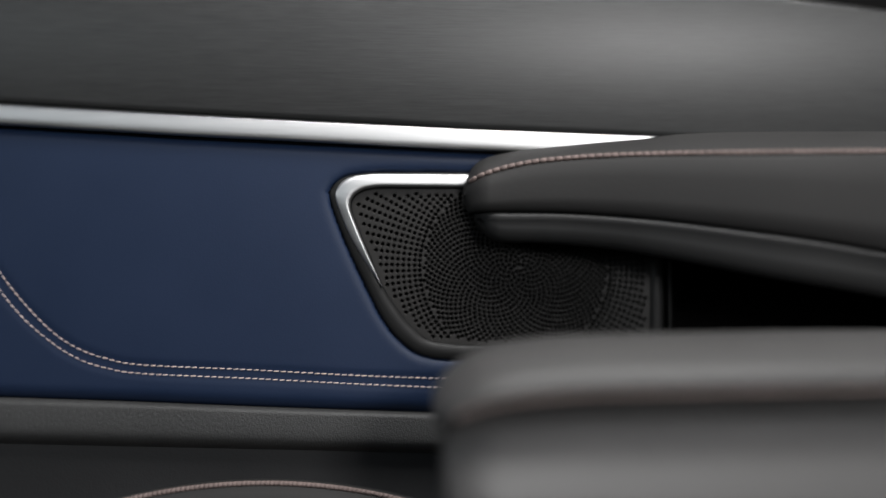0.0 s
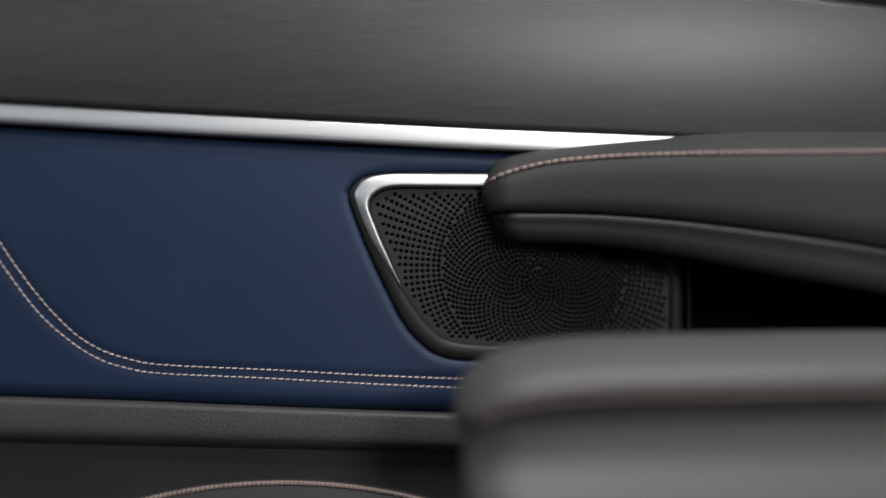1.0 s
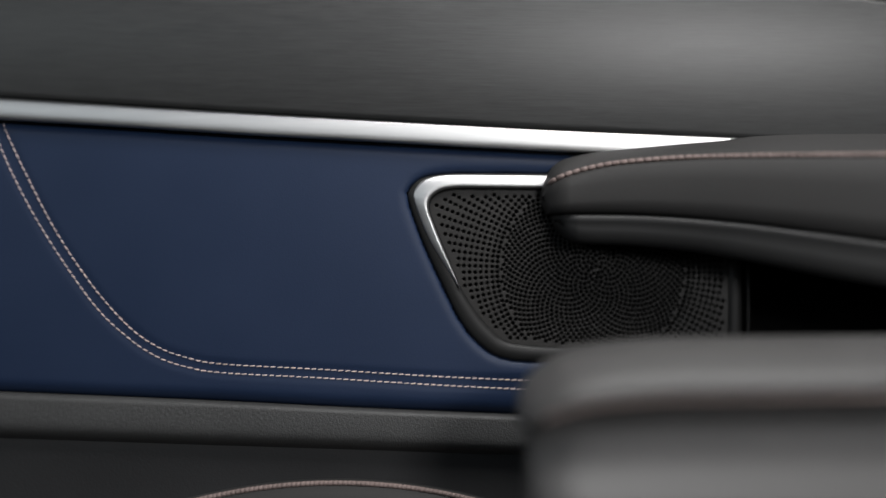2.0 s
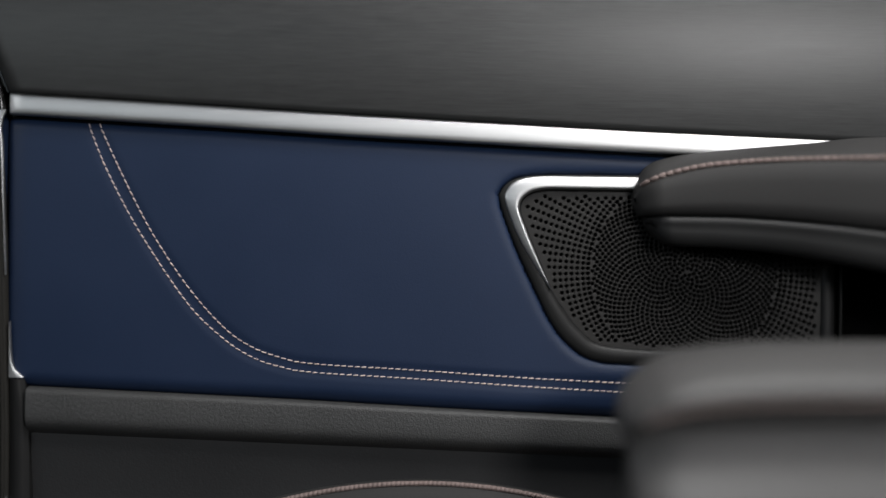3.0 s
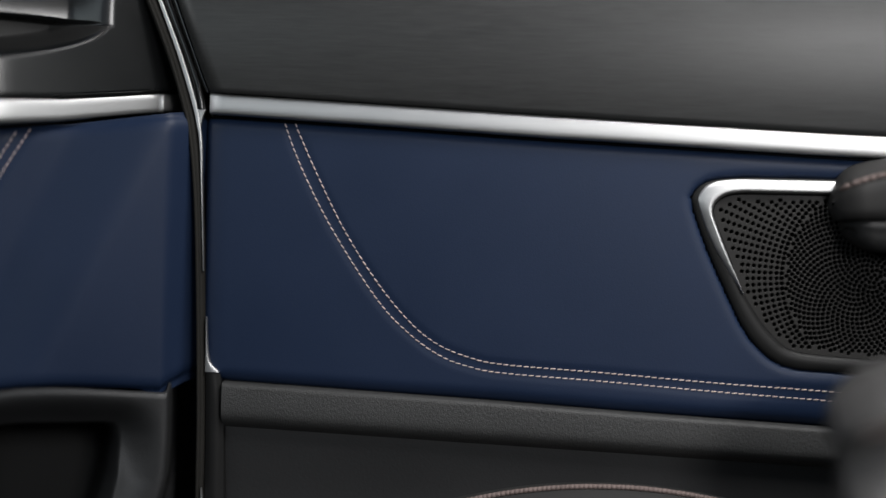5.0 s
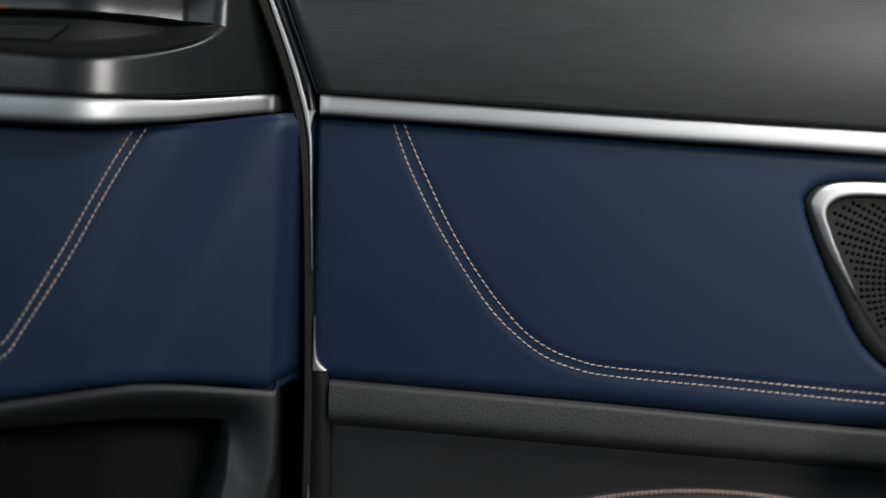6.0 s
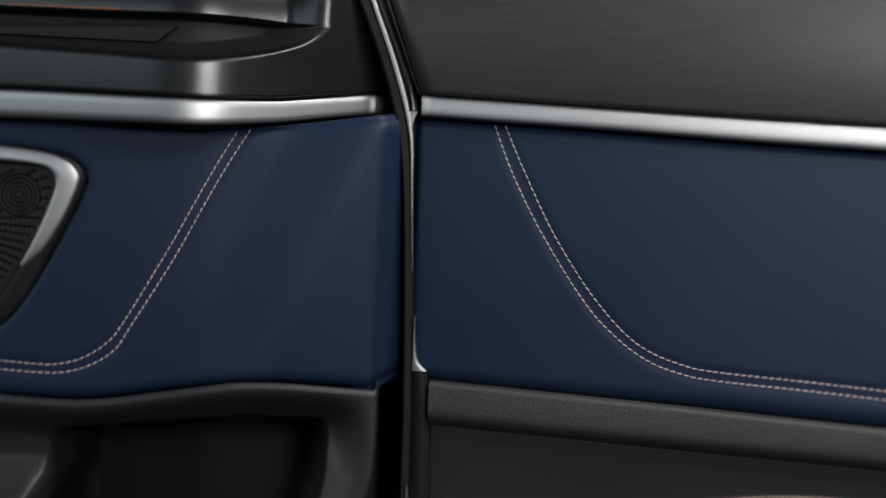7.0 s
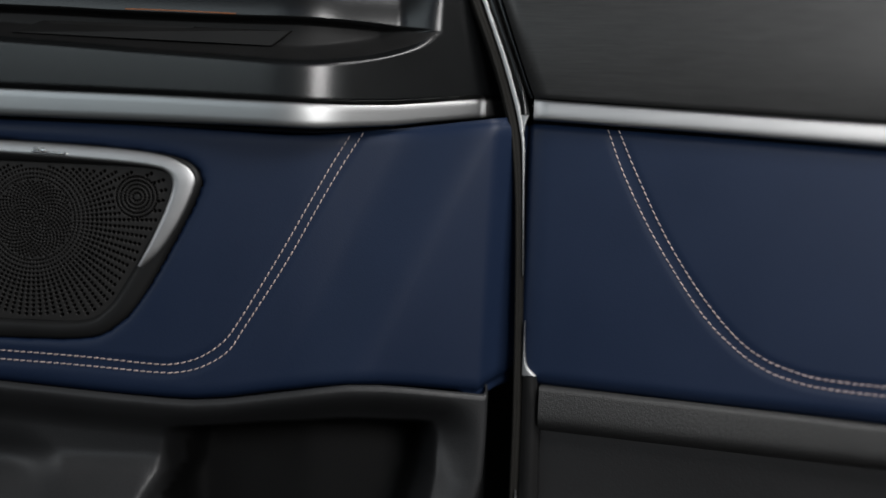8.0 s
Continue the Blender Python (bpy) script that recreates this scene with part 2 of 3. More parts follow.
def offset(poly, d):
    """A closed outline moved inwards (clockwise or not) by d."""
    p = np.asarray(poly)
    t = np.roll(p, -1, 0) - np.roll(p, 1, 0)
    t /= np.linalg.norm(t, axis=1)[:, None] + 1e-12
    n = np.stack([-t[:, 1], t[:, 0]], 1)
    area2 = np.sum(p[:, 0] * np.roll(p[:, 1], -1) - np.roll(p[:, 0], -1) * p[:, 1])
    return p + n * d * (1 if area2 > 0 else -1)


def outline_rings(name, steps, place, mat, parent, label="", cap=False):
    """A skin over closed outlines, each with its own height above the door."""
    rings = [[tuple(place(np.array(u), np.array(v), np.array(w))) for u, v in poly] for poly, w in steps]
    k = len(rings[0])
    verts = [p for r in rings for p in r]
    faces = []
    for i in range(len(rings) - 1):
        for j in range(k):
            a, b = i * k + j, i * k + (j + 1) % k
            faces.append((a, b, b + k, a + k))
    if cap:
        faces.append(tuple(range((len(rings) - 1) * k, len(rings) * k)))
    return link_mesh(name, verts, faces, mat, parent, label)


def box(name, lo, hi, mat, parent=None, bevel=0.004, label=""):
    bm = bmesh.new()
    bmesh.ops.create_cube(bm, size=1)
    for v in bm.verts:
        v.co = Vector([(lo[i] + hi[i]) / 2 + v.co[i] * (hi[i] - lo[i]) for i in range(3)])
    if bevel:
        bmesh.ops.bevel(bm, geom=bm.edges[:], offset=bevel, segments=2, affect="EDGES", profile=0.5)
    me = bpy.data.meshes.new(name)
    bm.to_mesh(me)
    bm.free()
    me.materials.append(mat)
    ob = new(name, me)
    if parent:
        ob.parent = parent
        if parent.parent is None:
            ob.matrix_parent_inverse = Matrix.Translation(parent.location).inverted()
    if label:
        ob["label"] = label
    return ob


def ribbon(name, left, right, depth, place, mat, parent, label="", crown=0.0015, n=120, w0=0.0):
    """A moulding between two lines, with a rounded face."""
    a, b = spline(left, n), spline(right, n)
    prof = [(0.0, -depth), (0.0, -0.0007), (0.012, -0.0002), (0.05, 0.0), (0.2, crown * 0.6), (0.4, crown), (0.6, crown), (0.8, crown * 0.6), (0.95, 0.0), (0.988, -0.0002), (1.0, -0.0007), (1.0, -depth)]
    rings = [[tuple(place(np.array(a[i][0] + (b[i][0] - a[i][0]) * f), np.array(a[i][1] + (b[i][1] - a[i][1]) * f), np.array(w0 + w))) for f, w in prof] for i in range(n)]
    return loft(name, rings, mat, parent, label)


STRIP = ((0, -0.012), (0, 0.0036), (0.03, 0.0049), (0.10, 0.00545), (0.28, 0.00565), (0.45, 0.00568), (0.65, 0.0054), (0.82, 0.00505), (0.95, 0.0046), (1, 0.0036), (1, -0.012))


# ---- the cabin that closes the place ----
def cabin():
    tagged(box("floor", (-1.6, -1.0, -0.05), (1.8, 1.05, 0.0), CARPET, bevel=0), "black carpeted cabin floor", "floor", kind="structure")
    roof = tagged(box("ceiling", (-1.6, 0.62, 1.36), (1.8, 1.05, 1.40), LINER, bevel=0), "grey cloth headliner beside the glass roof", "ceiling", kind="structure")
    box("panel", (-1.6, -1.0, 1.36), (1.8, -0.15, 1.40), LINER, roof, 0)
    box("panel", (-1.6, -0.15, 1.36), (-0.45, 0.62, 1.40), LINER, roof, 0)
    box("panel", (0.65, -0.15, 1.36), (1.8, 0.62, 1.40), LINER, roof, 0)
    tagged(box("wall_far", (-1.6, -1.04, 0.0), (1.8, -1.0, 0.84), CABIN, bevel=0), "dark trim of the opposite door", "wall", kind="structure")
    tagged(box("wall_front", (-1.64, -1.04, 0.0), (-1.6, 1.05, 0.86), CABIN, bevel=0), "dark bulkhead under the dashboard", "wall", kind="structure")
    tagged(box("wall_rear", (1.8, -1.04, 0.0), (1.84, 1.05, 1.40), CABIN, bevel=0), "dark rear cabin wall", "wall", kind="structure")
    tagged(box("wall_side", (-1.6, 1.05, 0.0), (1.8, 1.09, 1.40), CABIN, bevel=0), "dark body side behind the door trims", "wall", kind="structure")


cabin()

# ---- rear door ----
rear_door = thing("door_card", "rear car door with navy leather insert, charcoal armrest and chrome strip", "car door", (0.0, 0.86, 0.0), kind="thing")


def blue_low(u):
    return np.interp(u, [-0.34, -0.32, -0.134, -0.044, 0.092, 0.3], [0.504, 0.503, 0.4945, 0.4895, 0.483, 0.472])


def strip_low(u):
    return np.interp(u, [-0.335, -0.215, -0.097, 0.1, 0.25, 0.45], [0.6898, 0.6842, 0.6782, 0.6702, 0.6652, 0.6572])


def strip_high(u):
    return np.interp(u, [-0.335, -0.216, -0.098, 0.1, 0.225, 0.45], [0.7045, 0.699, 0.6935, 0.685, 0.681, 0.676])


SPEAKER_OUT = spline([(0.11, 0.6558), (0.06, 0.6558), (0.028, 0.6550), (0.0105, 0.6512), (0.0018, 0.6425), (0.0016, 0.633), (0.0113, 0.606), (0.0236, 0.579), (0.0395, 0.548), (0.0555, 0.530), (0.0735, 0.5215), (0.105, 0.519), (0.16, 0.5155), (0.238, 0.512), (0.2435, 0.52), (0.2435, 0.58), (0.2435, 0.645), (0.238, 0.654), (0.17, 0.6558), (0.111, 0.6558)], 260)[:-1]
SPEAKER_OUT = offset(SPEAKER_OUT, 0.0016)
SPEAKER_IN = spline([(0.11, 0.6425), (0.06, 0.6425), (0.033, 0.642), (0.021, 0.6375), (0.0175, 0.6295), (0.0225, 0.615), (0.0305, 0.596), (0.040, 0.573), (0.0525, 0.554), (0.0625, 0.543), (0.076, 0.5345), (0.115, 0.531), (0.16, 0.529), (0.226, 0.527), (0.2315, 0.533), (0.2325, 0.58), (0.2325, 0.63), (0.226, 0.641), (0.17, 0.6425), (0.111, 0.6425)], 260)[:-1]
ROW_OUT = [(-0.2845, 0.690), (-0.2695, 0.653), (-0.2465, 0.610), (-0.2135, 0.5615), (-0.189, 0.5375), (-0.169, 0.5245), (-0.150, 0.518), (-0.126, 0.514), (-0.055, 0.510), (0.024, 0.505), (0.108, 0.5005), (0.17, 0.497)]
ROW_IN = [(-0.2775, 0.690), (-0.2605, 0.653), (-0.2385, 0.6105), (-0.213, 0.5725), (-0.189, 0.5455), (-0.170, 0.532), (-0.150, 0.5245), (-0.126, 0.520), (-0.055, 0.516), (0.024, 0.511), (0.108, 0.507), (0.17, 0.503)]
_mid = spline([((a[0] + b[0]) / 2, (a[1] + b[1]) / 2) for a, b in zip(ROW_OUT, ROW_IN)], 90)


def rear_leather(u, v):
    w = np.zeros(u.shape)
    edge = np.minimum(v - blue_low(u), (u + 0.338) * 0.6)
    w = w + roll_off(np.maximum(edge, 0), 0.011, 0.007) + roll_off(np.maximum(strip_low(u) - 0.0020 - v, 0), 0.007, 0.0045)
    d, inside = distance(SPEAKER_OUT[::3], u, v)
    w = w + np.where(inside, -0.008, roll_off(d, 0.008, 0.0028))
    d, _ = distance(_mid, u, v, False)
    w = w + 0.0007 * ease((d - 0.0025) / 0.006) - 0.0007
    return w


insert = sheet("leather_insert", np.linspace(-0.338, 0.2405, 300), np.linspace(0, 1, 110), rear_leather, rear, BLUE, rear_door, "navy blue leather with twin rows of tan stitching", low=blue_low, high=lambda u: strip_low(u) - 0.0020)
stitches("stitching", ROW_OUT, rear_leather, rear, insert, label="tan thread stitching")
stitches("stitching", ROW_IN, rear_leather, rear, insert, label="tan thread stitching")

# satin strip under the upper trim; a black filler draws the shadowed gap below
us = np.linspace(-0.3345, 0.45, 140)
rings = []
for u in us:
    lo, hi = float(strip_low(u)), float(strip_high(u))
    k = min(1.0, 0.35 + 0.65 * math.sqrt(max(0.0, 1 - (1 - min(1, (u + 0.3345) / 0.006)) ** 2)))
    h = hi - lo
    rings.append([tuple(rear(np.array(u), np.array(lo + h * f), np.array(0.001 + w * k))) for f, w in STRIP])
loft("chrome_strip", rings, SATIN, rear_door, "satin chrome strip")
rings = []
for u in us:
    lo = float(strip_low(u))
    rings.append([tuple(rear(np.array(u), np.array(lo + dv), np.array(w))) for dv, w in ((0.002, -0.02), (0.002, -0.0045), (-0.0006, -0.003), (-0.0022, -0.0042), (-0.0026, -0.02))])
loft("gap_filler", rings, GLOSS, rear_door, "gloss black filler for the shadowed joint")


# upper trim
def upper_left(v):
    return np.interp(v, [0.69, 0.705, 0.727, 0.774, 0.80, 0.86], [-0.330, -0.3345, -0.3430, -0.3602, -0.371, -0.394])


def upper_top(u):
    return np.interp(u, [-0.4, 0.15, 0.25, 0.337, 0.363, 0.385, 0.4146, 0.46, 0.52, 0.6], [0.815, 0.808, 0.796, 0.7839, 0.7811, 0.7787, 0.7751, 0.766, 0.745, 0.710])


def upper_height(v, t):
    return 0.0125 - (2.1 if v > 0.747 else 1.35) * (v - 0.747) ** 2 - 0.010 * max(0.0, (t - 0.94) / 0.06) ** 2 - 0.0012 * max(0.0, 1 - t / 0.014) ** 2


nu, nv = 160, 60
V, F = [], []
for i in range(nu):
    fu = i / (nu - 1)
    for j in range(nv):
        t = j / (nv - 1)
        v = 0.0
        u0 = -0.335
        for _ in range(3):
            u = u0 + (0.6 - u0) * fu
            v = float(strip_high(u)) + (float(upper_top(u)) - float(strip_high(u))) * t
            u0 = float(upper_left(v))
        w = upper_height(v, t) - 0.006 * max(0.0, 1 - (u - u0) / 0.006) ** 2
        V.append(tuple(rear(np.array(u), np.array(v), np.array(w))))
for i in range(nu - 1):
    for j in range(nv - 1):
        a = i * nv + j
        F.append((a, a + nv, a + nv + 1, a + 1))
link_mesh("upper_trim", V, F, BRUSHED, rear_door, "dark brushed upper trim")

# sill of the window above the upper trim
box("window_sill", (-0.34, DOOR_Y + 0.012, 0.70), (0.75, DOOR_Y + 0.06, 0.765), VOID, rear_door, 0.006)
box("window_frame", (-0.40, DOOR_Y + 0.05, 0.72), (0.95, DOOR_Y + 0.09, 1.30), VOID, rear_door, 0.006)

# black frame strips beside the upper trim
ribbon("frame_strip", [(-0.3468, 0.7085), (-0.3488, 0.7142), (-0.3556, 0.734), (-0.3635, 0.7537), (-0.3715, 0.7736), (-0.388, 0.818)], [(-0.3412, 0.7085), (-0.3430, 0.7142), (-0.3503, 0.734), (-0.3580, 0.7537), (-0.3655, 0.7736), (-0.382, 0.818)], 0.02, rear, GLOSS, rear_door, "gloss black window frame strip", 0.0008, w0=0.0)
ribbon("frame_strip", [(-0.3380, 0.7050), (-0.3422, 0.7142), (-0.3496, 0.734), (-0.3573, 0.7537), (-0.3648, 0.7736), (-0.381, 0.818)], [(-0.3348, 0.7050), (-0.3386, 0.7142), (-0.3460, 0.734), (-0.3534, 0.7537), (-0.3604, 0.7736), (-0.376, 0.818)], 0.02, rear, GLOSS, rear_door, "gloss black window frame strip", 0.0006, w0=0.001)
ribbon("end_block", [(-0.3438, 0.6930), (-0.3450, 0.701), (-0.3463, 0.7080)], [(-0.3376, 0.6930), (-0.3390, 0.701), (-0.3408, 0.7080)], 0.02, rear, GLOSS, rear_door, "", 0.0015, 20, 0.002)
# chrome edge of the door, thinning out halfway and flaring at its foot
ribbon("chrome_edge", [(-0.391, 0.818), (-0.3748, 0.7736), (-0.3672, 0.7537), (-0.3596, 0.7339), (-0.3529, 0.7142), (-0.3468, 0.6944), (-0.3436, 0.6806), (-0.3416, 0.6675), (-0.3400, 0.640), (-0.3385, 0.610), (-0.3372, 0.580)],
       [(-0.387, 0.818), (-0.3719, 0.7736), (-0.3640, 0.7537), (-0.3562, 0.734), (-0.3494, 0.7142), (-0.3435, 0.6944), (-0.3411, 0.6806), (-0.3397, 0.6675), (-0.3389, 0.640), (-0.3379, 0.610), (-0.3369, 0.580)], 0.003, rear, SATIN, rear_door, "satin chrome door edge", 0.0003, 130, 0.0018)
ribbon("chrome_web", [(-0.3436, 0.6935), (-0.3428, 0.6905), (-0.3418, 0.6860), (-0.3411, 0.6806)], [(-0.3375, 0.6930), (-0.3392, 0.6895), (-0.3404, 0.6855), (-0.3409, 0.6806)], 0.003, rear, SATIN, rear_door, "satin chrome door edge", 0.0002, 30, 0.0016)
ribbon("chrome_foot", [(-0.3342, 0.548), (-0.3343, 0.530), (-0.3344, 0.518), (-0.3344, 0.5095)], [(-0.3338, 0.548), (-0.3330, 0.530), (-0.3308, 0.5165), (-0.3242, 0.5095)], 0.003, rear, SATIN, rear_door, "satin chrome door edge", 0.0006, 40, 0.0015)


ribbon("chrome_edge", [(-0.3352, 0.428), (-0.3356, 0.415), (-0.3356, 0.300), (-0.3356, 0.06)], [(-0.3348, 0.428), (-0.3338, 0.415), (-0.3334, 0.300), (-0.3334, 0.06)], 0.003, rear, SATIN, rear_door, "satin chrome door edge", 0.0006, 40, 0.0025)


# ledge, lower trim and its pocket
def ledge_low(u):
    return np.interp(u, [-0.34, -0.32, 0.097, 0.3], [0.477, 0.476, 0.459, 0.449])


us = np.linspace(-0.3212, 0.62, 60)
rings = []
for u in us:
    hi, lo = float(blue_low(u)), float(ledge_low(u))
    h = hi - lo
    rings.append([tuple(rear(np.array(u), np.array(lo + h * f), np.array(w))) for f, w in ((1.0, -0.03), (1.0, 0.001), (0.975, 0.0042), (0.93, 0.0058), (0.85, 0.0061), (0.5, 0.0066), (0.3, 0.0067), (0.18, 0.0064), (0.08, 0.0055), (0.0, 0.0038), (-0.08, 0.0012), (-0.16, -0.0022), (-0.26, -0.0070), (-0.40, -0.0140), (-0.40, -0.045))])
loft("ledge", rings, GRAINED, rear_door, "grained black plastic ledge")


def lower_height(u, v):
    return -0.0035 - 0.005 * ease((0.472 - v) / 0.06) + 0.006 * ease((0.36 - v) / 0.12)


sheet("lower_trim", np.linspace(-0.320, 0.62, 80), np.linspace(0.02, 0.475, 60), lower_height, rear, LOWER, rear_door, "black soft-touch lower trim")


# pocket front with a stitched rim, below the ledge
def arc_top(u):
    return 0.4394 - (u + 0.050) ** 2 / (2 * 0.385)


us = np.linspace(-0.27, 0.16, 70)
rings = []
for u in us:
    t = float(arc_top(u))
    rings.append([tuple(rear(np.array(u), np.array(v), np.array(w))) for v, w in ((0.03, -0.03), (t - 0.05, -0.03), (t - 0.004, -0.022), (t, -0.012), (t - 0.001, -0.002), (t - 0.004, 0.006), (t - 0.012, 0.012), (t - 0.05, 0.018), (0.2, 0.016), (0.03, 0.0))])
pocket = loft("door_pocket", rings, DARK_LEATHER, rear_door, "charcoal leather pocket front with stitched rim")
stitches("stitching", [(float(u), float(arc_top(u)) - 0.0018) for u in np.linspace(-0.26, 0.15, 14)], lambda u, v: np.full(u.shape, 0.0025), rear, pocket, 0.0032, 0.0044, 0.0019, "rose thread rim", PIPING)

# black end strip beside the lower trim
ribbon("end_strip", [(-0.334, 0.5085), (-0.3335, 0.47), (-0.333, 0.30), (-0.333, 0.05)], [(-0.324, 0.5085), (-0.3205, 0.47), (-0.318, 0.30), (-0.318, 0.05)], 0.02, rear, BLACK, rear_door, "black door edge", 0.003, 60, 0.0)

# end wall of the door at the shut line, added to block light there
box("door_edge", (-0.3365, DOOR_Y + 0.03, 0.02), (-0.3300, DOOR_Y + 0.12, 0.70), BLACK, rear_door, 0.0015)

# near-black sheet stands in for the unlit depth behind the armrest
sheet("recess", np.linspace(0.244, 0.62, 40), np.linspace(0.44, 0.70, 40), lambda u, v: -0.006 - 0.06 * ease((u - 0.248) / 0.02), rear, VOID, rear_door, "unlit recess behind the armrest, drawn black")
ribbon("recess_edge", [(0.2462, 0.50), (0.2466, 0.56), (0.2466, 0.655)], [(0.2482, 0.50), (0.2486, 0.56), (0.2486, 0.655)], 0.02, rear, BLACK, rear_door, "", 0.0006, 30, -0.003)


box("door_core", (-0.33, DOOR_Y + 0.074, 0.02), (0.80, DOOR_Y + 0.13, 0.72), CABIN, rear_door, 0.01)

# ---- loudspeakers ----
def perforations(kind):
    """Hole centres of the pressed grille: rays outside a circle, a sunflower's spirals inside it, and rings over the tweeter."""
    if kind == "rear":
        cx, cy, R, n, pitch, gap = 0.1345, 0.5865, 0.069, 124, 0.0040, 0.0034
    else:
        cx, cy, R, n, pitch, gap = -0.192, 0.604, 0.0285, 84, 0.0031, 0.0024
    tx, ty, tr = -0.1215, 0.6225, 0.0150
    turn = 2 * math.pi / n

    def ring(r, count, shift, f):
        return [(cx + r * math.cos(2 * math.pi * (i + shift) / count), cy + r * math.sin(2 * math.pi * (i + shift) / count), f) for i in range(count)]

    pts = ring(R, n, 0.5, min(1.1, 0.4 * R * turn / 0.00125))
    golden, c = math.pi * (3 - math.sqrt(5)), gap / 1.86
    for k in range(1, int(((R - 0.75 * gap) / c) ** 2)):
        r = c * math.sqrt(k)
        pts.append((cx + r * math.cos(k * golden), cy + r * math.sin(k * golden), 0.385 * gap / 0.00125))
    r = R + pitch * 0.9
    while r < 0.2:
        pts += ring(r, n, 0.5, min(1.0, r * turn / 0.0033))
        r += pitch
    if kind != "rear":
        pts = [p for p in pts if math.hypot(p[0] - tx, p[1] - ty) > tr]
        for k in range(1, 6):
            n = 9 * k
            pts += [(tx + 0.0028 * k * math.cos(2 * math.pi * i / n), ty + 0.0028 * k * math.sin(2 * math.pi * i / n), 0.72) for i in range(n)]
    return pts


def grille(name, kind, outline, place, parent, step):
    inner = np.asarray(offset(outline, 0.0018))
    u0, v0 = outline.min(0)
    u1, v1 = outline.max(0)
    us, vs = np.arange(u0, u1, step), np.arange(v0, v1, step)
    near = np.full((len(us), len(vs)), 1.0)
    size = np.full((len(us), len(vs)), 1.0)
    hole = 0.00125 if kind == "rear" else 0.00112
    U, V = np.meshgrid(us, vs, indexing="ij")
    dots = perforations(kind)
    ok, ins = distance(inner[::3], np.array([p[0] for p in dots]), np.array([p[1] for p in dots]))
    for (x, y, f), a, b in zip(dots, ok, ins):
        if not b or a < 0.0012:
            continue
        i, j = int((x - u0) / step), int((y - v0) / step)
        i0, i1, j0, j1 = max(0, i - 7), i + 9, max(0, j - 7), j + 9
        d = np.hypot(U[i0:i1, j0:j1] - x, V[i0:i1, j0:j1] - y) / f
        near[i0:i1, j0:j1] = np.minimum(near[i0:i1, j0:j1], d)
    _, keepv = distance(outline[::2], U, V)

    def height(u, v):
        return -0.0012 - 0.0034 * ease((hole - near) / 0.0005 + 0.35)

    cn = (near[:-1, :-1] + near[1:, 1:] + near[1:, :-1] + near[:-1, 1:]) / 4
    kf = (keepv[:-1, :-1] & keepv[1:, 1:]).ravel()
    # pits are painted near-black inside, in place of the dark behind real holes
    return sheet(name, us, vs, height, place, [GRILLE, VOID], parent, "perforated black speaker grille", keep=lambda a, b: kf, pick=lambda a, b: (cn.ravel()[kf] < hole * 0.9).astype(np.int32))


def accent(name, outer, inner, place, parent, mat, label):
    a, b = spline(outer, 200), spline(inner, 200)
    prof = ((0.0, -0.004), (0.0, 0.0006), (0.05, 0.0015), (0.15, 0.0021), (0.4, 0.0028), (0.65, 0.0033), (0.82, 0.0035), (0.92, 0.0030), (1.0, 0.0012), (1.0, -0.004))
    rings = [[tuple(place(np.array(a[i][0] + (b[i][0] - a[i][0]) * f), np.array(a[i][1] + (b[i][1] - a[i][1]) * f), np.array(w))) for f, w in prof] for i in range(200)]
    return loft(name, rings, mat, parent, label)


speaker = outline_rings("loudspeaker", [(SPEAKER_OUT, -0.010), (SPEAKER_OUT, -0.0010), (offset(SPEAKER_OUT, 0.0008), -0.0002), (offset(SPEAKER_OUT, 0.0025), 0.0008), (SPEAKER_IN + (offset(SPEAKER_OUT, 0.004) - SPEAKER_IN) * 0.45, 0.0012), (SPEAKER_IN, -0.0002), (SPEAKER_IN, -0.006)], rear, BLACK, rear_door, "black speaker surround with satin chrome accent")
accent("accent", [(0.112, 0.6530), (0.06, 0.6530), (0.029, 0.6526), (0.0135, 0.6490), (0.0066, 0.6412), (0.0070, 0.632), (0.0158, 0.610), (0.0268, 0.591), (0.0377, 0.5745)], [(0.112, 0.6437), (0.06, 0.6437), (0.0325, 0.6432), (0.0205, 0.6385), (0.0165, 0.6298), (0.0212, 0.6155), (0.0275, 0.600), (0.034, 0.585), (0.0388, 0.5735)], rear, speaker, SATIN, "satin chrome corner accent")
grille("grille", "rear", SPEAKER_IN, rear, speaker, 0.00031)

# ---- armrest on the rear door ----
STITCH_Z = [(0.096, 0.641), (0.099, 0.6455), (0.112, 0.652), (0.144, 0.6595), (0.195, 0.6640), (0.243, 0.6658), (0.394, 0.6685), (0.62, 0.670)]
TOP_Z = [(0.096, 0.645), (0.106, 0.661), (0.126, 0.6685), (0.166, 0.6735), (0.218, 0.6785), (0.30, 0.685), (0.62, 0.688)]
BOT_Z = [(0.096, 0.634), (0.099, 0.628), (0.105, 0.6255), (0.163, 0.625), (0.223, 0.621), (0.284, 0.614), (0.345, 0.606), (0.394, 0.598), (0.62, 0.560)]
LOW_Z = [(0.104, 0.621), (0.108, 0.614), (0.114, 0.608), (0.124, 0.6045), (0.150, 0.604), (0.198, 0.600), (0.246, 0.592), (0.308, 0.580), (0.40, 0.564), (0.62, 0.520)]
us = np.r_[np.linspace(0.0962, 0.112, 24), np.linspace(0.1135, 0.62, 70)]


def tip(u, u0, r):
    return math.sqrt(max(0.02, 1 - (1 - min(1.0, (u - u0) / r)) ** 2))


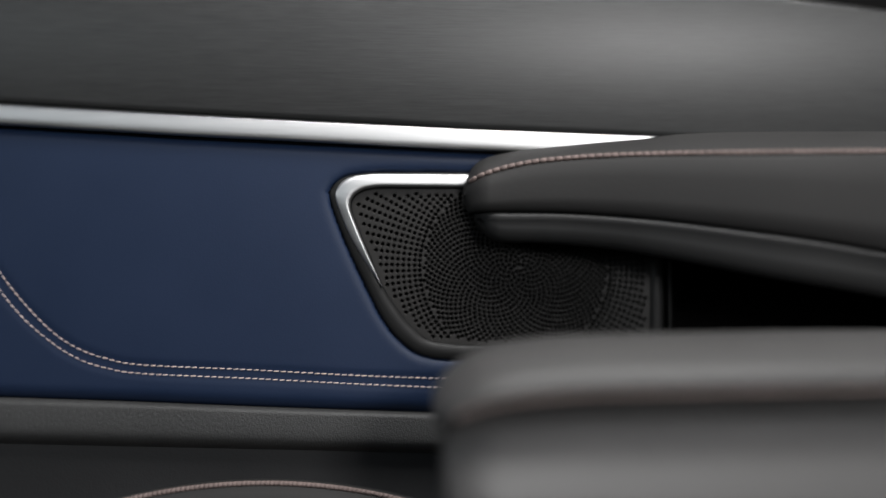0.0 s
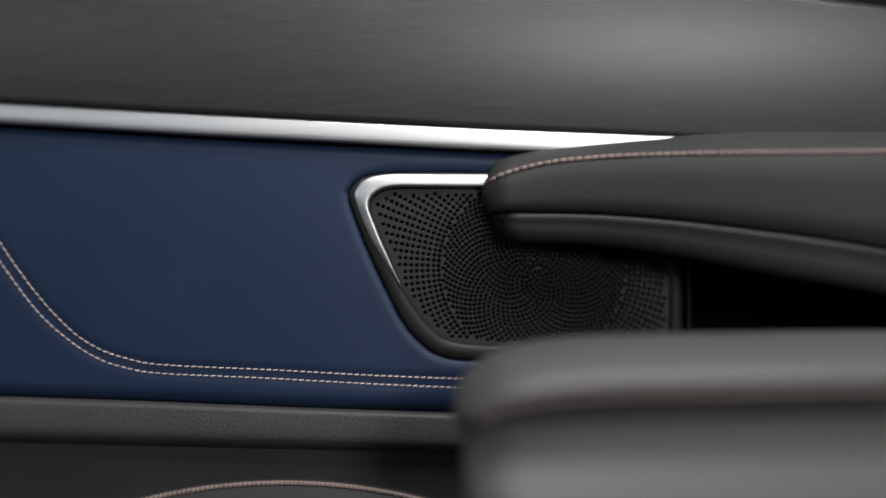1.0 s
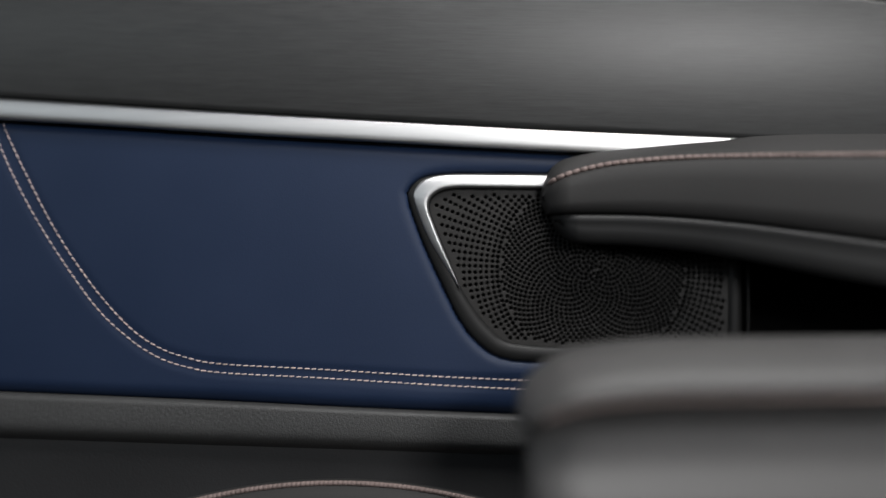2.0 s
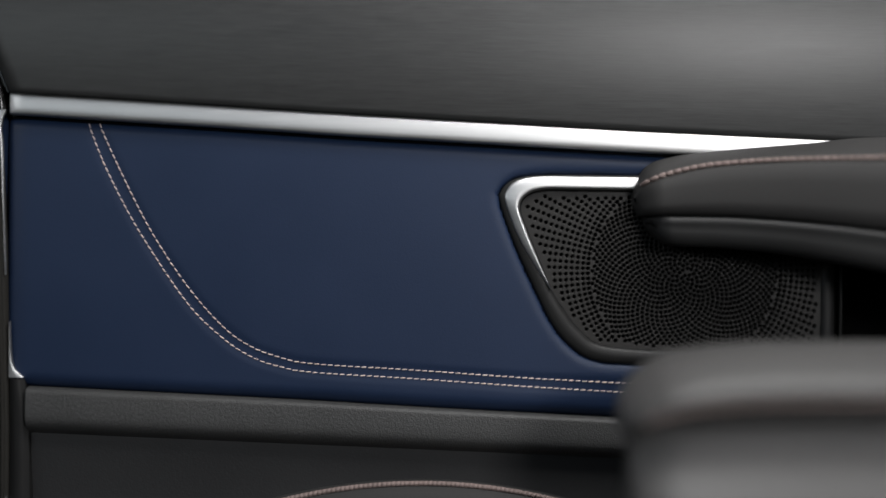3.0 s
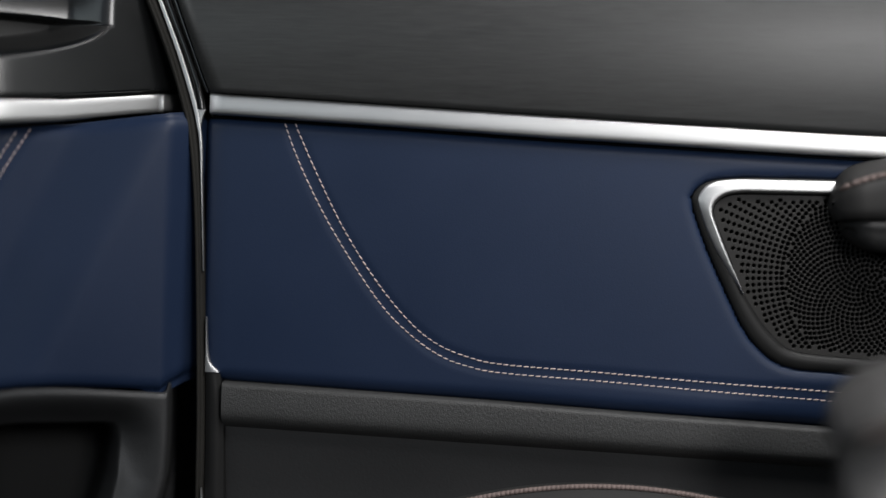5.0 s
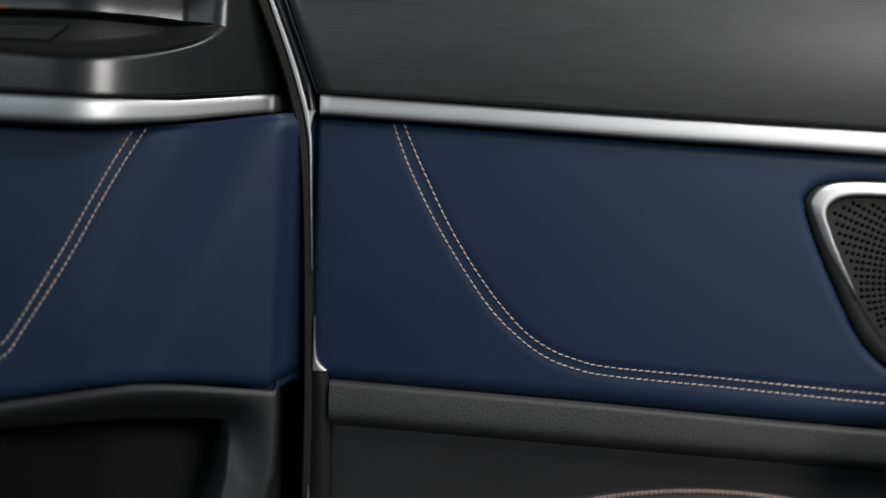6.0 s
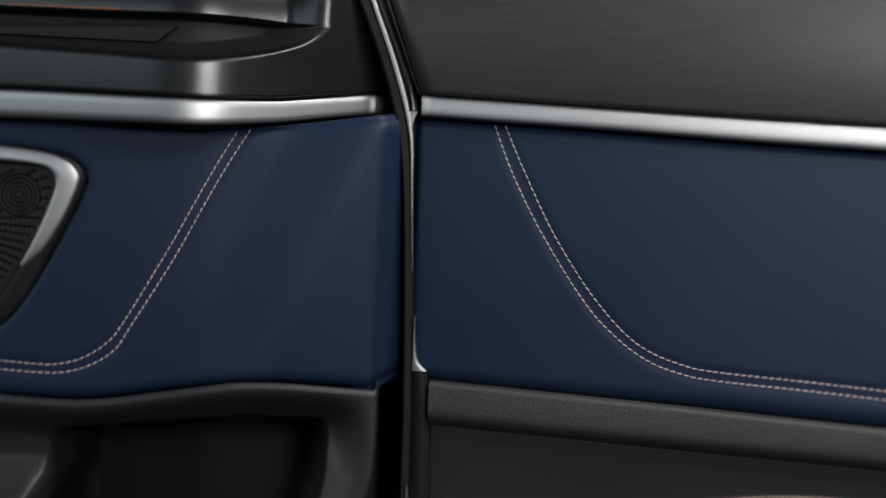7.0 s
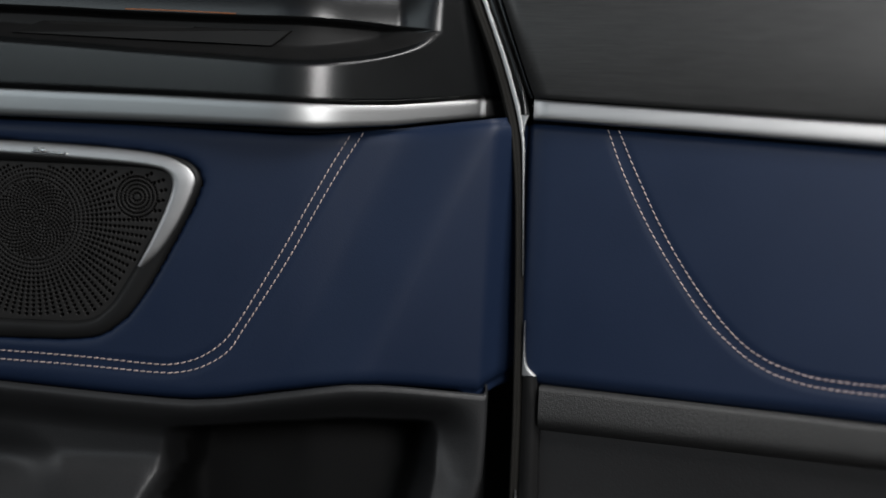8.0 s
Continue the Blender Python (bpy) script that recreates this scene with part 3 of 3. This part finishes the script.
def arm_place(u, v, w):
    """The armrest swells into the cabin behind its tip."""
    p = rear(u, v, w)
    f = 1 - 0.065 * ease((np.asarray(u) - 0.10) / 0.28) * np.clip((np.asarray(w) + 0.03) / 0.05, 0, 1)
    return np.stack([p[..., 0] * f, p[..., 1] * f, 0.6 + (p[..., 2] - 0.6) * f], -1)


rings = []
for u in us:
    st, tp, bt = lerp(u, STITCH_Z), lerp(u, TOP_Z), lerp(u, BOT_Z)
    k = tip(u, 0.0958, 0.016)
    h = st - bt
    sec = [(bt + 0.004, -0.03), (bt, 0.004), (bt - 0.0004, 0.018), (bt + 0.0010, 0.0262), (bt + 0.0036, 0.0300), (bt + 0.30 * h, 0.0311), (bt + 0.65 * h, 0.0312), (st - 0.0035, 0.0304), (st - 0.0012, 0.0280), (st, 0.0252), (st + 0.0008, 0.0255), (st + 0.003, 0.0235), (st + 0.45 * (tp - st) + 0.001, 0.016), (tp - 0.0006, 0.006), (tp, -0.004), (tp - 0.001, -0.03)]
    rings.append([tuple(arm_place(np.array(u), np.array(v), np.array(w * k if w > 0 else w))) for v, w in sec])
armrest = loft("armrest", rings, DARK_LEATHER, rear_door, "charcoal leather armrest with rose stitching")
stitches("stitching", [(u, lerp(u, STITCH_Z) + 0.001) for u in (0.0985, 0.101, 0.105, 0.112, 0.125, 0.144, 0.17, 0.195, 0.243, 0.3, 0.394, 0.5, 0.61)], lambda u, v: np.array([0.0262 * tip(float(u[0]), 0.0958, 0.016)]), arm_place, armrest, 0.0056, 0.0056, 0.0017, "rose thread stitching", PIPING)
rings = []
for u in np.r_[np.linspace(0.1045, 0.118, 12), np.linspace(0.122, 0.62, 50)]:
    hi, lo = lerp(u, BOT_Z) + 0.0004, lerp(u, LOW_Z)
    k = tip(u, 0.104, 0.014)
    h = hi - lo
    sec = [(hi, -0.03), (hi, 0.020), (hi - 0.0015, 0.0285), (hi - 0.0035, 0.0302), (hi - 0.006, 0.0286), (lo + 0.5 * h, 0.0282), (lo + 0.2 * h, 0.0272), (lo + 0.04 * h, 0.0225), (lo, 0.008), (lo + 0.004, -0.03)]
    rings.append([tuple(arm_place(np.array(u), np.array(v), np.array(w * k if w > 0 else w))) for v, w in sec])
loft("lower_shell", rings, SHELL, armrest, "black soft-touch lower shell")

# ---- front door ----
front_door = thing("door_card", "front car door with navy leather insert and black switch ledge", "car door", (-0.55, 0.80, 0.0), kind="thing")


def back(s, slope, at=-0.004, soft=0.02):
    """How far the upper part of this door has turned back past its bend."""
    x = np.clip((np.minimum(np.asarray(s), 0.124) - at) / soft, 0, None)
    return slope * soft * np.where(x < 1, 0.5 * x * x, x - 0.5)


def ledge_rise(s):
    """The strip and ledge climb a little where they turn back."""
    return 0.11 * (back(s, 0.34, -0.022, 0.04) - 0.025 * np.clip(np.asarray(s) + 0.25, 0, 0.24))


def f_low(s):
    return np.interp(s, [-0.6, -0.21, -0.132, -0.095, -0.077, -0.055, -0.035, 0.008, 0.028, 0.039, 0.052, 0.07, 0.123, 0.147, 0.175], [0.507, 0.492, 0.487, 0.4852, 0.485, 0.4868, 0.490, 0.497, 0.4997, 0.500, 0.5002, 0.4995, 0.496, 0.507, 0.512])


def f_strip_low(s):
    return np.interp(s, [-0.6, -0.217, -0.101, 0.0, 0.02, 0.054, 0.117, 0.14, 0.175], [0.672, 0.674, 0.675, 0.6752, 0.6765, 0.679, 0.687, 0.690, 0.692])


def f_strip_high(s):
    return np.interp(s, [-0.6, -0.218, -0.102, -0.001, 0.02, 0.054, 0.116, 0.14, 0.175], [0.692, 0.692, 0.692, 0.6912, 0.6918, 0.6935, 0.700, 0.702, 0.703])


F_SPK_OUT = spline([(-0.26, 0.6595), (-0.217, 0.6592), (-0.158, 0.658), (-0.112, 0.655), (-0.088, 0.650), (-0.078, 0.640), (-0.079, 0.626), (-0.094, 0.592), (-0.115, 0.552), (-0.132, 0.532), (-0.153, 0.523), (-0.211, 0.521), (-0.30, 0.521), (-0.33, 0.54), (-0.335, 0.60), (-0.325, 0.65), (-0.30, 0.6595), (-0.261, 0.6595)], 260)[:-1]
F_SPK_OUT = offset(F_SPK_OUT, 0.0012)
F_SPK_IN = spline([(-0.26, 0.6435), (-0.216, 0.6435), (-0.160, 0.6435), (-0.119, 0.643), (-0.101, 0.640), (-0.0975, 0.631), (-0.1035, 0.610), (-0.112, 0.592), (-0.124, 0.568), (-0.138, 0.546), (-0.157, 0.536), (-0.212, 0.535), (-0.295, 0.535), (-0.318, 0.55), (-0.322, 0.60), (-0.313, 0.635), (-0.296, 0.6435), (-0.261, 0.6435)], 260)[:-1]
F_OUT = [(-0.40, 0.5125), (-0.211, 0.507), (-0.152, 0.505), (-0.105, 0.5025), (-0.088, 0.503), (-0.071, 0.508), (-0.055, 0.519), (-0.0445, 0.536), (-0.019, 0.580), (0.002, 0.620), (0.0172, 0.648), (0.0335, 0.676)]
F_IN = [(-0.40, 0.5185), (-0.211, 0.513), (-0.152, 0.511), (-0.107, 0.5082), (-0.092, 0.5085), (-0.076, 0.513), (-0.0610, 0.523), (-0.0503, 0.537), (-0.0248, 0.583), (-0.0035, 0.6235), (0.0108, 0.650), (0.0258, 0.676)]
_fmid = spline([((a[0] + b[0]) / 2, (a[1] + b[1]) / 2) for a, b in zip(F_OUT, F_IN)], 90)


def front_leather(s, v):
    edge = np.minimum(np.minimum(v - f_low(s), f_strip_low(s) - 0.002 - v), 0.165 - s)
    w = roll_off(np.maximum(edge, 0), 0.010, 0.0042)
    d, inside = distance(F_SPK_OUT[::3], s, v)
    w = w + np.where(inside, -0.008, roll_off(d, 0.008, 0.0028))
    d, _ = distance(_fmid, s, v, False)
    w = w + 0.0007 * ease((d - 0.0025) / 0.006) - 0.0007
    # a shallow fold runs up beside the stitching
    x = s - np.interp(v, [0.49, 0.53, 0.655, 0.69], [0.030, 0.050, 0.108, 0.125])
    past = 0.075 * np.tanh(0.5 * (x + np.sqrt(x * x + 0.020 ** 2)) / 0.075)
    return w + 0.0125 * ease((x + 0.060) / 0.066) - 0.0105 * ease((s + 0.14) / 0.17) - 0.165 * past


ss = np.r_[np.linspace(-0.45, -0.03, 190), np.linspace(-0.0285, 0.116, 90), np.linspace(0.1165, 0.155, 40)]
f_insert = sheet("leather_insert", ss, np.linspace(0, 1, 110), front_leather, front, BLUE, front_door, "navy blue leather with twin rows of tan stitching", low=lambda s: f_low(s) - 0.006 * ease((s - 0.105) / 0.02), high=lambda s: f_strip_low(s) + 0.6 * ledge_rise(s) - 0.0012)
stitches("stitching", F_OUT, front_leather, front, f_insert, 0.0046, 0.0036, 0.00046, label="tan thread stitching")
stitches("stitching", F_IN, front_leather, front, f_insert, 0.0046, 0.0036, 0.00046, label="tan thread stitching")

F_STRIP = ((0, -0.012), (0, 0.0046), (0.02, 0.0053), (0.06, 0.0056), (0.3, 0.00575), (0.7, 0.00575), (0.95, 0.0057), (0.985, 0.0055), (1, 0.0049), (1, -0.012))
def front_strip(stops, drop=0.0, first=1.0):
    """Rings of the strip at the given stops; the first ones may be rounded down."""
    out = []
    for s in stops:
        lo, hi, up = float(f_strip_low(s)), float(f_strip_high(s)), float(ledge_rise(s))
        k = first + (1 - first) * min(1.0, (s - stops[0]) / 0.0025)
        out.append([tuple(ledge_plan(s, lo + up + (hi - lo) * (0.5 + (f - 0.5) * (0.96 + 0.04 * k)), 0.001 + (w - drop) * (k if w > 0 else 1))) for f, w in F_STRIP])
    return out


loft("chrome_strip", front_strip(np.r_[np.linspace(-0.45, -0.03, 60), np.linspace(-0.025, 0.1208, 60)]), SHADOW_CHROME, front_door, "satin chrome strip")
loft("strip_end_cap", front_strip(np.r_[np.linspace(0.1214, 0.1245, 8), np.linspace(0.126, 0.18, 30)], 0.0004, 0.75), SHADOW_CHROME, front_door, "satin chrome end cap")
# black filler draws the joint and the shadow line under the strip
gaps = []
for s in np.r_[np.linspace(-0.45, -0.03, 60), np.linspace(-0.025, 0.115, 50), np.linspace(0.117, 0.18, 30)]:
    lo = float(f_strip_low(s)) + float(ledge_rise(s))
    gaps.append([tuple(ledge_plan(s, lo + dv, w)) for dv, w in ((0.002, -0.016), (0.002, -0.0045), (-0.0006, -0.003), (-0.0024, -0.004), (-0.0028, -0.016))])
loft("gap_filler", gaps, GLOSS, front_door, "gloss black filler for the shadowed joint")

loft("door_core", [[tuple(front(np.array(s), np.array(v), np.array(w))) for v, w in ((0.02, -0.105), (0.70, -0.105), (0.88, -0.105), (0.88, -0.15), (0.02, -0.15))] for s in np.linspace(-0.45, 0.11, 30)], CABIN, front_door)

# ledge with a hollow for the switches, pointed at its end, under the roll of the window sill
RIM_LOW = [(-0.60, 0.738), (-0.215, 0.7255), (-0.12, 0.7218), (-0.061, 0.7198), (-0.0165, 0.7182), (0.010, 0.7208), (0.041, 0.7276), (0.066, 0.7358), (0.0795, 0.7430), (0.0850, 0.7478)]
RIM_HIGH = [(-0.60, 0.750), (-0.2196, 0.7496), (-0.139, 0.7488), (-0.060, 0.7490), (0.007, 0.7500), (0.042, 0.7502), (0.0725, 0.7490), (0.0850, 0.7479)]
_low, _high = spline(RIM_LOW, 300), spline(RIM_HIGH, 300)


def pad_height(s, v):
    base = 0.003 + 0.005 * ease((v - f_strip_high(s) - ledge_rise(s)) / 0.004)
    a, b = np.interp(s, _low[:, 0], _low[:, 1]), np.interp(s, _high[:, 0], _high[:, 1])
    left = ease((0.0885 - s) / 0.030)
    # the roll above lies back and leans away, up to a rounded corner
    roll = -(0.0105 + 4.5 * np.clip(v - b, 0, 0.03) ** 2 + 0.27 * np.clip(v - b - 0.03, 0, 0.2) + 0.16 * 0.06 * np.tanh(np.clip(0.080 - s, 0, 1) / 0.06)) * left
    deep = -(0.020 + 0.16 * 0.06 * np.tanh(np.clip(0.080 - s, 0, 1) / 0.06)) * np.clip((b - a) / 0.020, 0, 1)
    inside = deep * ease((v - a + 0.0030) / 0.019)
    up = ease((v - b + 0.0022) / 0.0044)
    return base + inside * (1 - up) + roll * up


# faces in the hollow switch to duller black plastic to imitate its shade
sheet("switch_ledge", np.r_[np.linspace(-0.45, -0.03, 110), np.linspace(-0.027, 0.116, 200), np.linspace(0.117, 0.18, 30)], np.linspace(0, 1, 320) ** 1.2, pad_height, ledge_plan, [SOFT, BLACK], front_door, "black soft-touch ledge with a hollow", pick=lambda a, b: ((b > np.interp(a, _low[:, 0], _low[:, 1]) + 0.002) & (b < np.interp(a, _high[:, 0], _high[:, 1]) - 0.0005)).astype(np.int32), low=lambda s: f_strip_high(s) + ledge_rise(s), high=lambda s: np.full(np.shape(s), 0.88))


def ledge_plate(name, s0, s1, v0, v1, slant, lift, mat, label):
    pts = [(s0, v0), (s1, v0), (s1 + slant, v1), (s0 + slant, v1)]
    c = np.array(pts).mean(0)
    rings = []
    for f, dw in ((1.0, -0.004), (1.0, 0.0008), (0.985, 0.0014)):
        rings.append([tuple(ledge_plan(np.array(c[0] + (a - c[0]) * f), np.array(c[1] + (b - c[1]) * f), np.array(float(pad_height(np.array([a]), np.array([b]))[0]) + lift + dw))) for a, b in pts])
    k = 4
    verts = [p for r in rings for p in r]
    faces = [(i * k + j, i * k + (j + 1) % k, (i + 1) * k + (j + 1) % k, (i + 1) * k + j) for i in range(2) for j in range(4)] + [(8, 9, 10, 11)]
    return link_mesh(name, verts, faces, mat, front_door, label, smooth=False)


ledge_plate("switch_panel", -0.213, -0.035, 0.7318, 0.7430, 0.015, 0.001, BLACK, "satin black switch panel")
ledge_plate("switch", -0.197, -0.095, 0.7372, 0.7432, 0.006, 0.0025, BLACK, "black window switch")


# thin amber line along the roll, with a weak emission
_line = [(-0.137, 0.7522), (-0.12, 0.7524), (-0.09, 0.7523), (-0.06, 0.7520)]
rings = []
for s0, v0 in spline(_line, 40):
    w0 = float(pad_height(np.array([s0]), np.array([v0]))[0])
    rings.append([tuple(ledge_plan(np.array(s0), np.array(v0 + 0.0004 * math.cos(a)), np.array(w0 + 0.0004 * math.sin(a)))) for a in np.linspace(0, 2 * math.pi, 6, endpoint=False)])
loft("amber_line", rings, AMBER, front_door, "thin amber line, faintly emissive")


# lower trim with a deep pocket; the pocket's shade is put in as darker faces
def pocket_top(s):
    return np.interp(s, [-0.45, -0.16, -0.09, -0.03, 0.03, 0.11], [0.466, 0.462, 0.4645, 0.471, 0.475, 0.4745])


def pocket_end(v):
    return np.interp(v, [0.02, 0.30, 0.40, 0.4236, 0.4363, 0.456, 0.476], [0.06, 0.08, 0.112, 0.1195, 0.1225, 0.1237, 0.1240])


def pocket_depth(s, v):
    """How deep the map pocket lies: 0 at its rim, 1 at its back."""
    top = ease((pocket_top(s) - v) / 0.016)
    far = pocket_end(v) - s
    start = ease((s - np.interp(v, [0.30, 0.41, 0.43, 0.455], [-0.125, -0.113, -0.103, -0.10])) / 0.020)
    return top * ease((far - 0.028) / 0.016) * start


def cup_depth(s, v):
    d = np.hypot((s + 0.215) / 0.058, (v - 0.395) / 0.064)
    return ease((1.05 - d) / 0.6)


def front_lower(s, v):
    w = np.full(np.shape(s), 0.004)
    w = w + roll_off(np.maximum(f_low(s) - v, 0), 0.0045, 0.0035)
    # below its edge the panel falls back; the end wall of the pocket and the post beside the cup come out again
    far = pocket_end(v) - s
    w = w - 0.022 * ease((f_low(s) - 0.0035 - v) / 0.028) * ease(far / 0.032)
    w = w + 0.024 * ease((0.466 - v) / 0.070) * ease(far / 0.032) * (1 - ease((far - 0.026) / 0.016))
    w = w + 0.045 * ease((0.445 - v) / 0.055) * (1 - ease((s + 0.115) / 0.030))
    w = w - 1.5 * np.clip(s - pocket_end(v) - 0.0010, 0, 0.03)
    return w - 0.080 * pocket_depth(s, v) - 0.016 * cup_depth(s, v)


# faces deep in the pocket take plain black, painted in place of shade
sheet("lower_trim", np.r_[np.linspace(-0.45, 0.07, 190), np.linspace(0.0715, 0.155, 90)], 1 - np.linspace(0, 1, 170) ** 1.6, front_lower, front, [GRAINED_SHADED, BLACK], front_door, "grained black lower trim with a map pocket", low=lambda s: np.full(np.shape(s), 0.02), high=f_low, pick=lambda a, b: (pocket_depth(a, b) > 0.5).astype(np.int32))

f_speaker = outline_rings("loudspeaker", [(F_SPK_OUT, -0.010), (F_SPK_OUT, -0.0010), (offset(F_SPK_OUT, 0.0008), -0.0002), (offset(F_SPK_OUT, 0.0025), 0.0008), (F_SPK_IN + (offset(F_SPK_OUT, 0.004) - F_SPK_IN) * 0.45, 0.0012), (F_SPK_IN, -0.0002), (F_SPK_IN, -0.006)], front, BLACK, front_door, "black speaker surround with satin chrome accent")
accent("accent", [(-0.217, 0.6572), (-0.158, 0.656), (-0.113, 0.6532), (-0.0915, 0.6475), (-0.082, 0.6385), (-0.0825, 0.628), (-0.0915, 0.606), (-0.1035, 0.586), (-0.1145, 0.5745)], [(-0.217, 0.6478), (-0.158, 0.646), (-0.1155, 0.6438), (-0.1015, 0.6405), (-0.0968, 0.6315), (-0.1005, 0.616), (-0.1068, 0.600), (-0.1120, 0.588), (-0.1180, 0.5755)], front, f_speaker, SATIN, "satin chrome corner accent")
grille("grille", "front", F_SPK_IN, front, f_speaker, 0.00034)
# maker's mark on the accent, as plain bars
for s0, s1, v0, v1 in ((-0.1925, -0.1875, 0.6496, 0.6512), (-0.1915, -0.1880, 0.6520, 0.6534), (-0.1868, -0.1835, 0.6497, 0.6530), (-0.1828, -0.1800, 0.6494, 0.6508), (-0.1793, -0.1762, 0.6492, 0.6507), (-0.1755, -0.1720, 0.6490, 0.6503), (-0.1712, -0.1690, 0.6490, 0.6506)):
    ribbon("badge", [(s0, v0), (s1, v0 - 0.0002)], [(s0, v1), (s1, v1 - 0.0002)], 0.0015, front, MARK, f_speaker, "", 0.0003, 4, 0.0050)

# ---- rubber seal between the doors ----
seal = thing("door_seal", "black rubber weatherstrip between the two car doors", "weatherstrip", (-0.35, 0.86, 0.0))
path = spline([(-0.397, 0.82), (-0.3800, 0.7738), (-0.3718, 0.7539), (-0.3640, 0.7341), (-0.3570, 0.7142), (-0.3511, 0.6944), (-0.3478, 0.6805), (-0.3438, 0.650), (-0.3410, 0.610), (-0.3386, 0.5475), (-0.3371, 0.4912), (-0.3366, 0.4308), (-0.3366, 0.2), (-0.3366, 0.02)], 200)
rings = []
for u, v in path:
    r = np.interp(v, [0.43, 0.49, 0.55, 0.62, 0.68, 0.80], [0.0034, 0.0032, 0.0027, 0.0030, 0.0044, 0.0050])
    rings.append([tuple(rear(np.array(u + r * math.cos(a)), np.array(v), np.array(-0.004 + 0.9 * 0.006 * math.sin(a)))) for a in np.linspace(0, 2 * math.pi, 12, endpoint=False)])
loft("seal", rings, RUBBER, seal)
loft("seal_lip", [[tuple(rear(np.array(u - 0.0015 + 0.0014 * math.cos(a)), np.array(v), np.array(0.0010 + 0.0016 * math.sin(a)))) for a in np.linspace(0, 2 * math.pi, 8, endpoint=False)] for u, v in path], RUBBER, seal)

# ---- seat beside the rear door ----
seat = thing("passenger_bench", "grey leather car seat with rolled bolster beside the door", "seat", (0.35, 0.62, 0.0))


ROLL = [(0.5110, 0.075), (0.5112, 0.1165), (0.5118, 0.1212), (0.5135, 0.1248), (0.517, 0.1262), (0.522, 0.1245), (0.528, 0.1170), (0.534, 0.1075), (0.539, 0.0970), (0.543, 0.084), (0.5455, 0.067), (0.540, 0.052), (0.51, 0.045)]
BAND = [(0.418, 0.07), (0.419, 0.1500), (0.430, 0.1445), (0.445, 0.1360), (0.458, 0.1270), (0.470, 0.1180), (0.482, 0.1115), (0.492, 0.1085), (0.502, 0.1110), (0.508, 0.1160), (0.5125, 0.1205), (0.513, 0.08)]
BASE = [(0.02, 0.06), (0.02, 0.150), (0.30, 0.147), (0.40, 0.1545), (0.414, 0.1530), (0.4185, 0.1500), (0.420, 0.13), (0.419, 0.07)]


def nearer(x, y, z, f=0.955):
    return (-0.044 + (x + 0.044) * f, 0.004 + (y - 0.004) * f, max(0.0, 0.603 + (z - 0.603) * f) if z > 0.1 else 0.0)


def droop(x, z):
    """The cushion sinks towards its rounded end."""
    fall = np.interp(x, [0.069, 0.076, 0.085, 0.094, 0.111, 0.14, 0.165, 0.3], [0.036, 0.026, 0.0185, 0.0125, 0.0068, 0.003, 0.0015, 0])
    return float(fall * (0.5 * ease((z - 0.44) / 0.06) + 0.5 * ease((z - 0.50) / 0.04)))


def seat_part(name, profile, label, x0, sag):
    xs = np.r_[x0 + 0.034 * np.linspace(0, 1, 18) ** 2, np.linspace(x0 + 0.038, 0.75, 50)]
    rings = []
    for x in xs:
        k = math.sqrt(max(0.03, 1 - (1 - min(1.0, (x - x0 + 0.0006) / 0.036)) ** 2))
        rings.append([nearer(x, DOOR_Y - (0.095 + (w - 0.095) * (0.3 + 0.7 * k)), z - sag * droop(x, z)) for z, w in profile])
    return loft(name, rings, SEAT_LEATHER, seat, label)


roll = seat_part("top_roll", ROLL, "grey leather top roll", 0.0695, 1.0)
verts, faces = [], []
for x in np.arange(0.082, 0.74, 0.0056):
    k = math.sqrt(max(0.03, 1 - (1 - min(1.0, (x - 0.0689) / 0.036)) ** 2))
    z = 0.5125 - droop(x, 0.5125)
    y = DOOR_Y - (0.095 + (0.1275 - 0.095) * (0.3 + 0.7 * k)) - 0.0004
    base = len(verts)
    for off, f in ((-0.5, 0.4), (-0.3, 0.9), (0.3, 0.9), (0.5, 0.4)):
        verts += [nearer(x + off * 0.0052, y + 0.0012 * f * math.sin(a), z + 0.0012 * f * math.cos(a)) for a in np.linspace(0, 2 * math.pi, 6, endpoint=False)]
    for i in range(3):
        faces += [(base + i * 6 + j, base + i * 6 + (j + 1) % 6, base + (i + 1) * 6 + (j + 1) % 6, base + (i + 1) * 6 + j) for j in range(6)]
    faces += [tuple(base + j for j in range(6)), tuple(base + 18 + j for j in range(6))]
link_mesh("stitching", verts, faces, PIPING, roll, "rose thread stitching")
seat_part("side_band", BAND, "grey leather side band", 0.0735, 1.0)
seat_part("seat_base", BASE, "grey leather seat base", 0.0665, 0.0)
